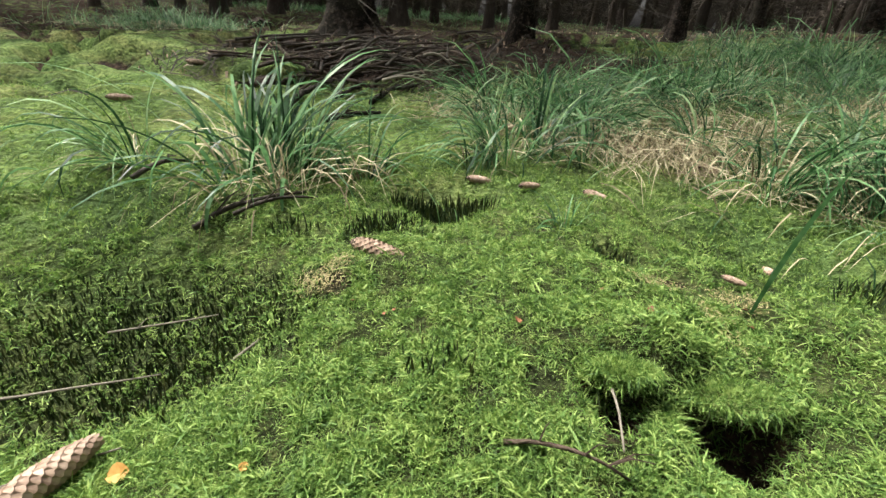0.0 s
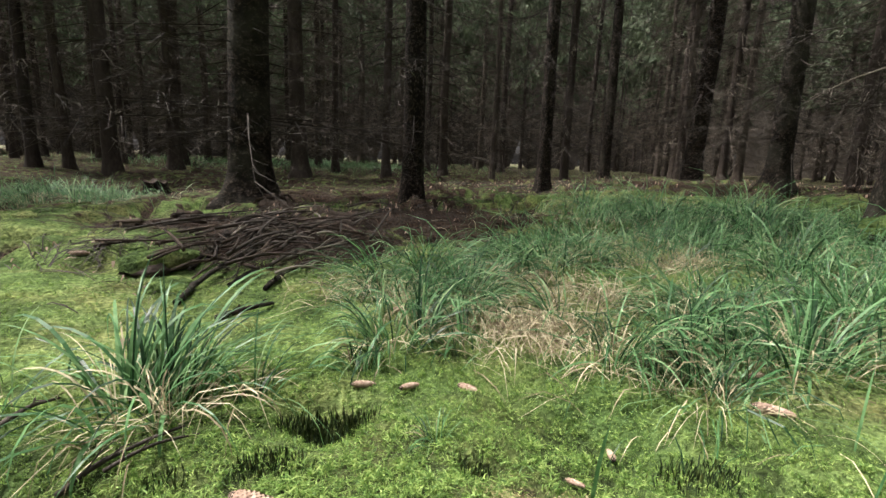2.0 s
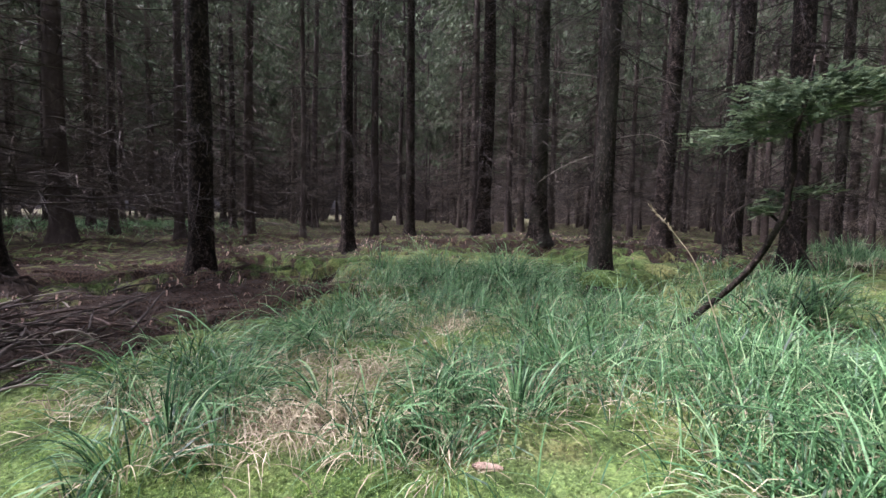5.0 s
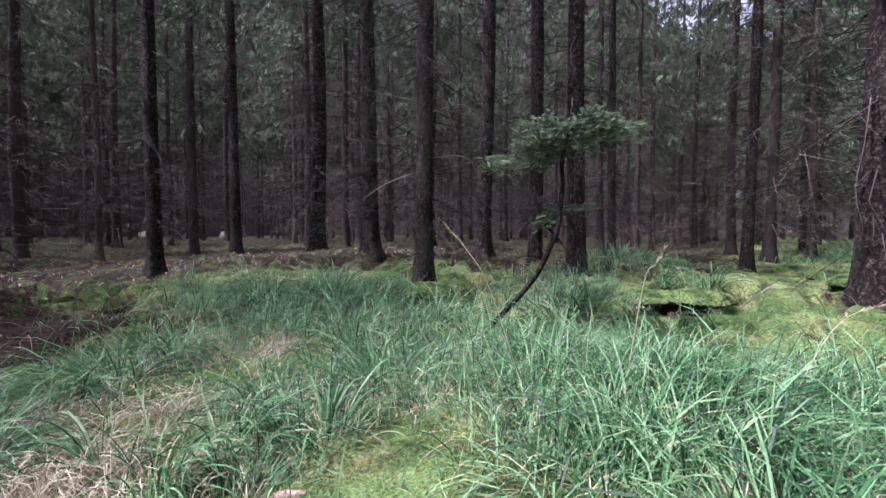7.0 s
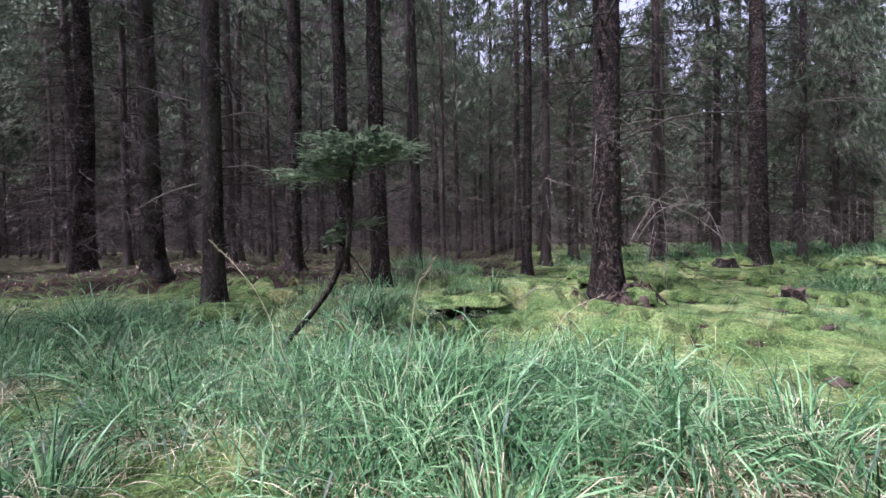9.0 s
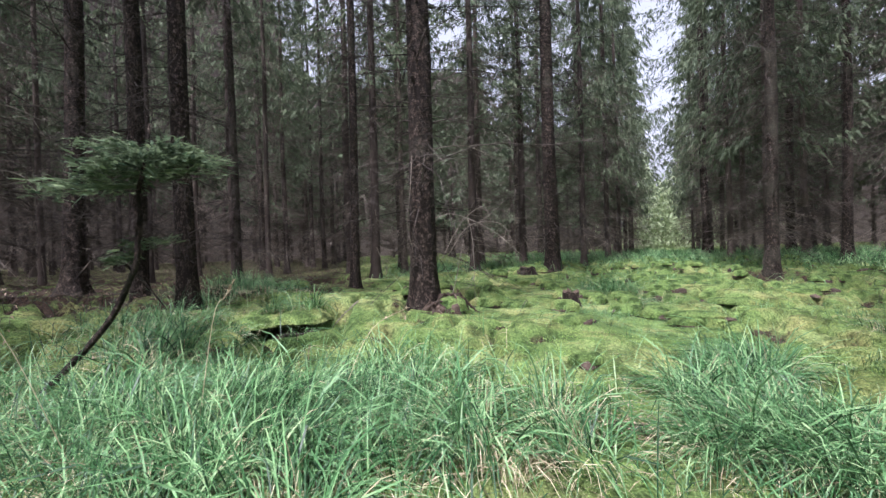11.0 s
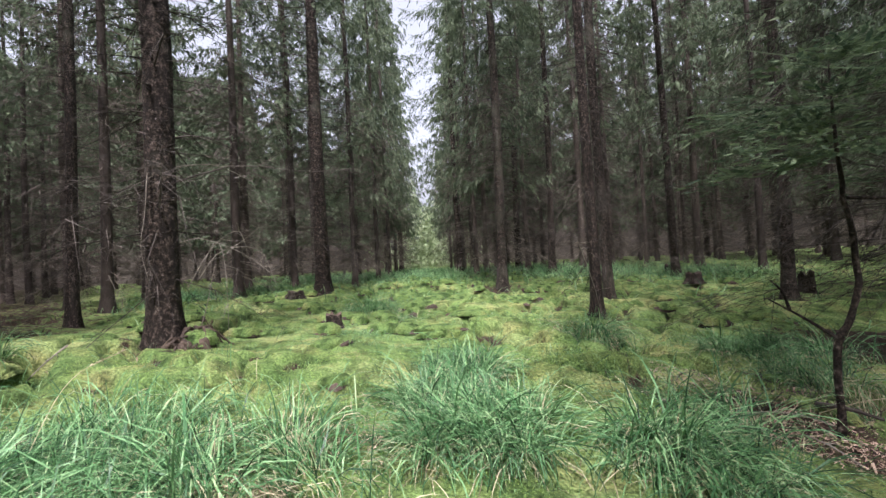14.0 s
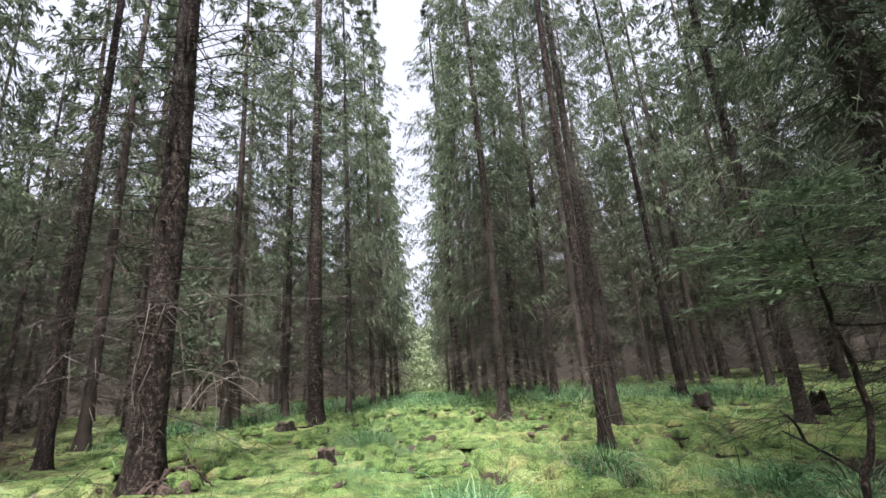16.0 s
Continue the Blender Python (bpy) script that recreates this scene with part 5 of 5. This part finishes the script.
# snapped pale sapling stem standing among the trunks, and bleached branches leaning near the big trunk
for pts, r, text in (([(4.25, 14.6, 0.1), (4.2, 14.6, 0.8), (4.05, 14.7, 1.5)], 0.02, "pale snapped stem standing among the spruces"),
                     ([(6.85, -1.22, 1.57), (6.9, -1.5, 1.62), (6.8, -2.0, 1.38), (6.65, -2.4, 1.0)], 0.020, "bleached dead branch leaning by the big trunk"),
                     ([(6.86, -1.3, 1.0), (7.0, -1.6, 1.5), (6.87, -1.9, 1.72), (6.8, -2.0, 1.5)], 0.018, "bleached dead branch leaning by the big trunk"),
                     ([(7.0, -1.45, 1.2), (6.95, -1.65, 1.58), (6.92, -1.75, 1.2), (6.95, -1.76, 0.1)], 0.016, "bleached dead branch leaning by the big trunk"),
                     ([(6.95, -1.4, 1.05), (6.9, -1.7, 1.45), (6.75, -2.15, 1.44), (6.66, -2.36, 0.9)], 0.018, "bleached dead branch leaning by the big trunk"),
                     ([(7.0, -1.35, 0.2), (6.95, -1.5, 0.7), (6.95, -1.62, 1.25)], 0.018, "bleached dead branch leaning by the big trunk"),
                     ([(6.62, -0.92, 2.4), (6.6, -0.88, 1.9), (6.62, -0.83, 1.5), (6.63, -0.9, 1.1)], 0.016, "bleached dead branch leaning by the big trunk"),
                     ([(4.84, 3.19, 2.55), (5.0, 2.9, 2.62), (5.15, 2.65, 2.5)], 0.022, "bare dead branch on a flaky-barked spruce"),
                     ([(4.84, 3.19, 1.98), (5.0, 2.9, 2.0), (5.12, 2.7, 1.88)], 0.020, "bare dead branch on a flaky-barked spruce"),
                     ([(4.72, 3.4, 1.8), (4.55, 3.7, 1.68), (4.4, 3.95, 1.5)], 0.022, "bare dead branch on a flaky-barked spruce"),
                     ([(4.72, 3.4, 2.7), (4.55, 3.68, 2.78), (4.42, 3.9, 2.85)], 0.018, "bare dead branch on a flaky-barked spruce"),
                     ([(6.92, -1.2, 2.55), (7.05, -1.7, 2.62), (7.15, -2.2, 2.42)], 0.026, "bare dead branch on a flaky-barked spruce"),
                     ([(5.5, -7.3, 0.15), (4.6, -6.1, 0.8), (4.1, -5.2, 1.6)], 0.014, "bare dead branch reaching from the dark trunk")):
    p = curve(np.array(pts) + [0, 0, 0.0], 12)
    rg = np.random.default_rng(int(abs(pts[0][0]) * 100))
    r *= 0.36
    ob = tagged(new("dead_branch"), text, "branch")
    part("stem", tube(p, np.linspace(r, r * 0.35, 12), 6, 0.1, rg), PALE_TWIG, ob, smooth=True)
    for _ in range(7 if r < 0.02 else 0):
        i = int(rg.integers(4, 11))
        e = p[i] + rg.normal(0, 0.16, 3) + [0, 0, -0.06]
        part("twig", tube(curve(np.array([p[i], (p[i] + e) / 2 + rg.normal(0, 0.03, 3), e]), 5), np.linspace(r * 0.4, r * 0.12, 5), 4), PALE_TWIG, ob)


def cone_meshes():
    rng = np.random.default_rng(9)
    L, R = 0.125, 0.018
    prof = lambda f: R * np.interp(f, [0, 0.12, 0.35, 0.7, 0.92, 1], [0.35, 0.85, 1, 0.85, 0.5, 0.15])
    u = np.linspace(0, 1, 10)
    core = tube(np.stack([u * L, u * 0, u * 0], 1), prof(u) * 0.86, 10)
    vs, ts, o = [], [], 0
    for i in range(19):
        f = 0.03 + 0.95 * i / 19
        for k in range(9):
            a = 2 * np.pi * (k + 0.5 * (i % 2)) / 9 + i * 0.06
            r = float(prof(f))
            wd = 2 * np.pi * r / 9 * 0.62
            t = np.array([0, -math.sin(a), math.cos(a)])
            nrm = np.array([0, math.cos(a), math.sin(a)])
            c = np.array([f * L, 0, 0]) + nrm * r * 0.84
            ln = L / 19 * 1.6
            tip = c + np.array([ln, 0, 0]) + nrm * r * 0.20
            vs += [c - t * wd, c + t * wd, tip + t * wd * 0.75 - [ln * 0.3, 0, 0], tip, tip - t * wd * 0.75 - [ln * 0.3, 0, 0]]
            ts += [(o, o + 1, o + 2), (o, o + 2, o + 3), (o, o + 3, o + 4)]
            o += 5
    return mesh("core", core, WOOD, True), mesh("scale_coat", (np.array(vs), NOQ, np.array(ts)), CONE)


CORE, SCALES = cone_meshes()
for x, y, turn, size, dip in ((-0.492, 0.29, 72, 1.12, 4), (-0.207, 0.922, -24, 1.15, 2), (0.82, 1.0, 75, 0.55, 10), (0.225, 1.38, 30, 0.65, 6), (0.44, 1.42, -40, 0.8, 4), (1.40, 1.14, -35, 1.0, 3), (0.06, 1.43, 10, 0.7, 8), (-1.6, 2.15, 20, 0.9, 2), (-1.83, 3.3, 5, 1.0, 2), (0.60, 0.87, -35, 0.4, 4), (0.25, 2.2, 20, 0.8, 5), (1.55, 1.32, 15, 0.9, 4), (0.75, 2.0, -30, 0.9, 5), (2.0, 2.6, 40, 0.9, 5), (0.95, 1.8, -50, 0.9, 3), (-0.9, 1.9, 0, 0.8, 3)):
    ob = tagged(new("spruce_cone"), "fallen brown spruce cone lying on green moss", "cone", "fallen cones")
    part("core", CORE, WOOD, ob)
    part("scale_coat", SCALES, CONE, ob)
    ob.matrix_basis = pose(x, y, float(ground_z(x, y)) + 0.019, 0, dip, turn) @ Matrix.Scale(size, 4)


def haircap(x, y, r, count, hgt, seed):
    rng = np.random.default_rng(seed)
    a, d = rng.uniform(0, 2 * np.pi, count), r * np.sqrt(rng.uniform(0, 1, count)) * rng.uniform(0.7, 1.2, count)
    px, py = x + d * np.cos(a) * 1.3, y + d * np.sin(a) * 0.8
    b = np.stack([px, py, ground_z(px, py)], 1)
    t = np.stack([rng.normal(0, 0.2, count), rng.normal(0, 0.2, count), np.ones(count)], 1) * (hgt * rng.uniform(0.6, 1.3, count))[:, None]
    p = np.stack([b, b + t * 0.6, b + t], 1)
    return tagged(part("haircap_moss", ribbons(p, np.tile([0.0025, 0.004, 0.0], (count, 1)), unit(rng.normal(0, 1, (count, 3)) * [1, 1, 0.1])), HAIRCAP), "dark upright haircap moss in a small hollow", "moss", kind="stuff")


# fourth patch: extra dark spikes added to stand in for the left hollow's shade
for i, (x, y, r, c, hh) in enumerate(((-0.01, 1.25, 0.105, 700, 0.045), (-0.14, 1.02, 0.08, 260, 0.03), (0.39, 0.96, 0.05, 110, 0.03), (-0.57, 0.68, 0.25, 2600, 0.02), (0.98, 0.86, 0.1, 260, 0.03), (0.0, 0.52, 0.05, 50, 0.03), (-0.38, 1.02, 0.05, 60, 0.03), (0.75, 0.95, 0.04, 30, 0.02))):
    haircap(x, y, r, c, hh, 900 + i)

# withered grass heads standing over the meadow
for pts in ([(2.75, 0.75, 0.1), (2.62, 0.92, 0.75), (2.55, 1.03, 0.97), (2.48, 1.14, 1.12)], [(3.0, 0.3, 0.12), (3.07, 0.22, 0.79), (3.11, 0.17, 0.9), (3.14, 0.13, 0.99)], [(3.3, -0.4, 0.15), (3.5, -0.6, 0.6), (3.75, -0.85, 0.72)], [(1.7, -5.0, -0.05), (1.2, -4.6, 0.25), (0.8, -4.3, 0.3)]):
    ob = tagged(new("grass_stalk"), "tall withered grass stalk with a pale seed head", "grass", "seed stalks")
    p = curve(np.array(pts), 14)
    part("stalk", tube(p, np.linspace(0.003, 0.0015, 14), 4), STRAW, ob)
    rg = np.random.default_rng(5)
    k = 60
    i = rg.integers(10, 14, k)
    b = p[i] + (p[i - 1] - p[i]) * rg.uniform(0, 1, (k, 1))
    d = unit(p[13] - p[9]) * 0.7 + rg.normal(0, 0.35, (k, 3))
    part("seed_head", ribbons(np.stack([b, b + unit(d) * 0.025], 1), np.tile([0.008, 0.0], (k, 1)), unit(rg.normal(0, 1, (k, 3)))), STRAW, ob)


# fine fallen twigs over the brown floor under the northern spruces
FLOOR = [(-1.7, 3.5, 1.2, 0.8, 0), (0.5, 5.6, 2.5, 1.3, 0), (-1.0, 4.6, 1.3, 1.0, 0), (4, 9, 5, 3, 0), (9, 7, 3, 3, 0), (-4, 9.5, 3, 2, 0), (1.9, -5.2, 1.0, 1.0, 0), (7.5, 3.5, 2, 2, 0)]
scattered("fallen_twigs", spots_in(FLOOR, 60, 12), 0.35, 0.009, TWIG, "fine dead twigs strewn over the needle litter", flat=1.3, n=4, seed=45, category="twigs")
scattered("brushwood_twigs", spots_in([(-0.55, 3.85, 1.0, 0.6, 0), (-0.2, 4.5, 1.3, 0.8, 0)], 330, 14), 0.38, 0.006, WOOD, "thin dark broken twigs matted into the brushwood pile", flat=1.25, n=4, seed=47, category="twigs")
scattered("bark_scraps", spots_in(FLOOR, 14, 13), 0.06, 0.02, CONE, "brown bark scraps strewn over the needle litter", flat=1.3, n=3, seed=46, category="litter")


# ---- bits on the moss by the first steps ----
def leaf(x, y, size, turn, tip, mat, label):
    ob = tagged(new("fallen_leaf"), label, "leaf", "fallen leaves")
    u = np.linspace(0, 1, 5)
    w = np.array([0.15, 0.45, 0.5, 0.35, 0.05]) * size
    v = np.concatenate([np.stack([u * size, -w, 0.1 * size * np.cos(u * 4) + 0 * u], 1), np.stack([u * size, 0 * u, -0.08 * size + 0 * u], 1), np.stack([u * size, w, 0.16 * size * np.sin(u * 3)], 1)])
    q = np.concatenate([np.stack([np.arange(4) + a * 5, np.arange(4) + 1 + a * 5, np.arange(4) + 6 + a * 5, np.arange(4) + 5 + a * 5], 1) for a in (0, 1)])
    part("leaf_blade", (v, q, NOT), mat, ob)
    ob.matrix_basis = pose(x, y, float(ground_z(x, y)) + 0.012, tip, -tip, turn)


AMBER = material("amber_leaf", [(0.3, (0.35, 0.17, 0.04)), (0.7, (0.55, 0.33, 0.1))], 30, 120, rough=0.6, bump=0.1)
RUST = material("rust_leaf", [(0.3, (0.12, 0.045, 0.022)), (0.7, (0.25, 0.11, 0.05))], 30, 120, rough=0.6, bump=0.1)
leaf(-0.405, 0.372, 0.026, 20, 12, AMBER, "amber scrap of a dry leaf on the moss")
leaf(-0.22, 0.355, 0.012, 80, 8, AMBER, "amber scrap of a dry leaf on the moss")
for x, y, size in ((0.13, 0.598, 0.014), (-0.095, 0.668, 0.01), (-0.08, 0.675, 0.008), (0.365, 0.68, 0.014), (0.30, 0.74, 0.007), (-0.16, 0.72, 0.009), (0.6, 0.76, 0.014), (0.58, 0.7, 0.014)):
    leaf(x, y, size, 900 * x, 14, RUST, "rusty scrap of bark on the moss")
BEIGE = [(-0.25, 0.79, 0.05, 0.035, 0), (-0.22, 0.85, 0.03, 0.03, 0), (0.44, 0.83, 0.06, 0.025, 0), (0.6, 0.79, 0.05, 0.03, 0), (0.52, 0.70, 0.03, 0.06, 0)]


def bits(name, patches, density, length, width, mat, label, seed):
    """Short flat scraps lying in small patches."""
    rng = np.random.default_rng(seed)
    out = []
    for a, c, rx, ry, _ in patches:
        k = int(density * rx * ry * 3.1)
        out.append(np.stack([a + rx * rng.normal(0, 0.6, k), c + ry * rng.normal(0, 0.6, k)], 1))
    p0 = np.concatenate(out)
    k = len(p0)
    az = rng.uniform(0, 6.28, k)
    L = length * rng.uniform(0.5, 1.3, k)
    p1 = p0 + np.stack([np.cos(az), np.sin(az)], 1) * L[:, None]
    lift = rng.uniform(0.004, 0.013, k)
    pp = np.stack([np.column_stack([p0, ground_z(p0[:, 0], p0[:, 1]) + lift]), np.column_stack([p1, ground_z(p1[:, 0], p1[:, 1]) + lift])], 1)
    return tagged(part(name, ribbons(pp, np.tile([width, 0.0], (k, 1)), np.stack([-np.sin(az), np.cos(az), rng.normal(0, 0.3, k)], 1)), mat), label, "litter", kind="stuff")


bits("withered_moss", BEIGE, 80000, 0.009, 0.0018, TAN, "bleached beige patches of withered moss", 91)
bits("needle_litter", [(1.8, -4.6, 0.6, 0.35, 0), (1.25, -4.4, 0.35, 0.18, 0), (3.05, -2.15, 0.22, 0.13, 0), (2.6, -4.9, 0.3, 0.3, 0)], 2200, 0.035, 0.008, CONE, "brown litter scraps on bare ground", 92)


def overhang(x, y, rx, ry, seed):
    """A mossy lip roofing a small burrow."""
    rng = np.random.default_rng(seed)
    ob = tagged(new("moss_lip"), "mossy lip of turf overhanging a small dark burrow", "moss")
    z = float(ground_z(x, y + 0.09)) + 0.008
    ob.matrix_basis = Matrix.Translation((x, y, z))
    g = lump(rng, rx * 0.9, ry * 0.9, 0.010, 6, 16, 0.2)
    part("turf", g, GROUND, ob, smooth=True)
    k = 2600
    a, f = rng.uniform(0, 6.28, k), np.sqrt(rng.uniform(0, 1, k))
    b = np.stack([rx * f * np.cos(a), ry * f * np.sin(a), 0.010 * np.sqrt(1 - f * f * 0.97) - 0.028 + 0.008 * vnoise(a * 4, f * 5, 3)], 1)
    d = unit(np.stack([0.6 * np.cos(a) * f, 0.6 * np.sin(a) * f, 0.7 - 1.1 * f ** 6], 1) + rng.normal(0, 0.6, (k, 3)))
    part("moss_fringe", ribbons(np.stack([b, b + d * rng.uniform(0.005, 0.015, (k, 1))], 1), np.tile([0.0024, 0.0], (k, 1)), unit(rng.normal(0, 1, (k, 3)))), MOSS, ob, "feathery hanging moss shoots")
    k = 520
    a = rng.uniform(3.1, 6.3, k)
    b = np.stack([rx * 0.98 * np.cos(a), ry * 0.98 * np.sin(a), rng.uniform(-0.03, -0.008, k)], 1)
    d = unit(np.stack([0.3 * np.cos(a), 0.3 * np.sin(a) - 0.25, np.full(k, -0.8)], 1) + rng.normal(0, 0.7, (k, 3)))
    ln = rng.uniform(0.006, 0.024, (k, 1))
    part("hanging_moss", ribbons(np.stack([b, b + d * ln * 0.6, b + d * ln + rng.normal(0, 0.003, (k, 3))], 1), np.tile([0.0016, 0.0026, 0.0], (k, 1)), unit(rng.normal(0, 1, (k, 3)))), MOSS, ob, "ragged moss hanging over the burrow's mouth")
    for _ in range(14):
        a0 = rng.uniform(3.4, 6.0)
        q0 = np.array([rx * 0.95 * math.cos(a0), ry * 0.95 * math.sin(a0), -0.02])
        q = np.array([q0, q0 + rng.normal(0, 0.008, 3) + [0, -0.004, -0.018], q0 + rng.normal(0, 0.014, 3) + [0, 0.0, -0.04]])
        part("rootlet", tube(curve(q, 5), np.linspace(0.0013, 0.0005, 5), 4), HAIRCAP, ob, "dark hanging rootlet")


overhang(0.455, 0.528, 0.085, 0.042, 5)
overhang(0.27, 0.512, 0.05, 0.026, 6)
mat_rng = np.random.default_rng(71)
for x, y, z, rx, ry, hh in ((5.95, 0.42, 0.36, 0.26, 0.36, 0.12), (5.97, 0.9, 0.32, 0.27, 0.36, 0.12)):
    mat = tagged(part("moss_mat", lump(mat_rng, rx, ry, hh, 9, 28, 0.14), GROUND, smooth=True), "thick green moss mat overhanging a dark hollow", "moss")
    mat.matrix_basis = Matrix.Translation((x, y, z))
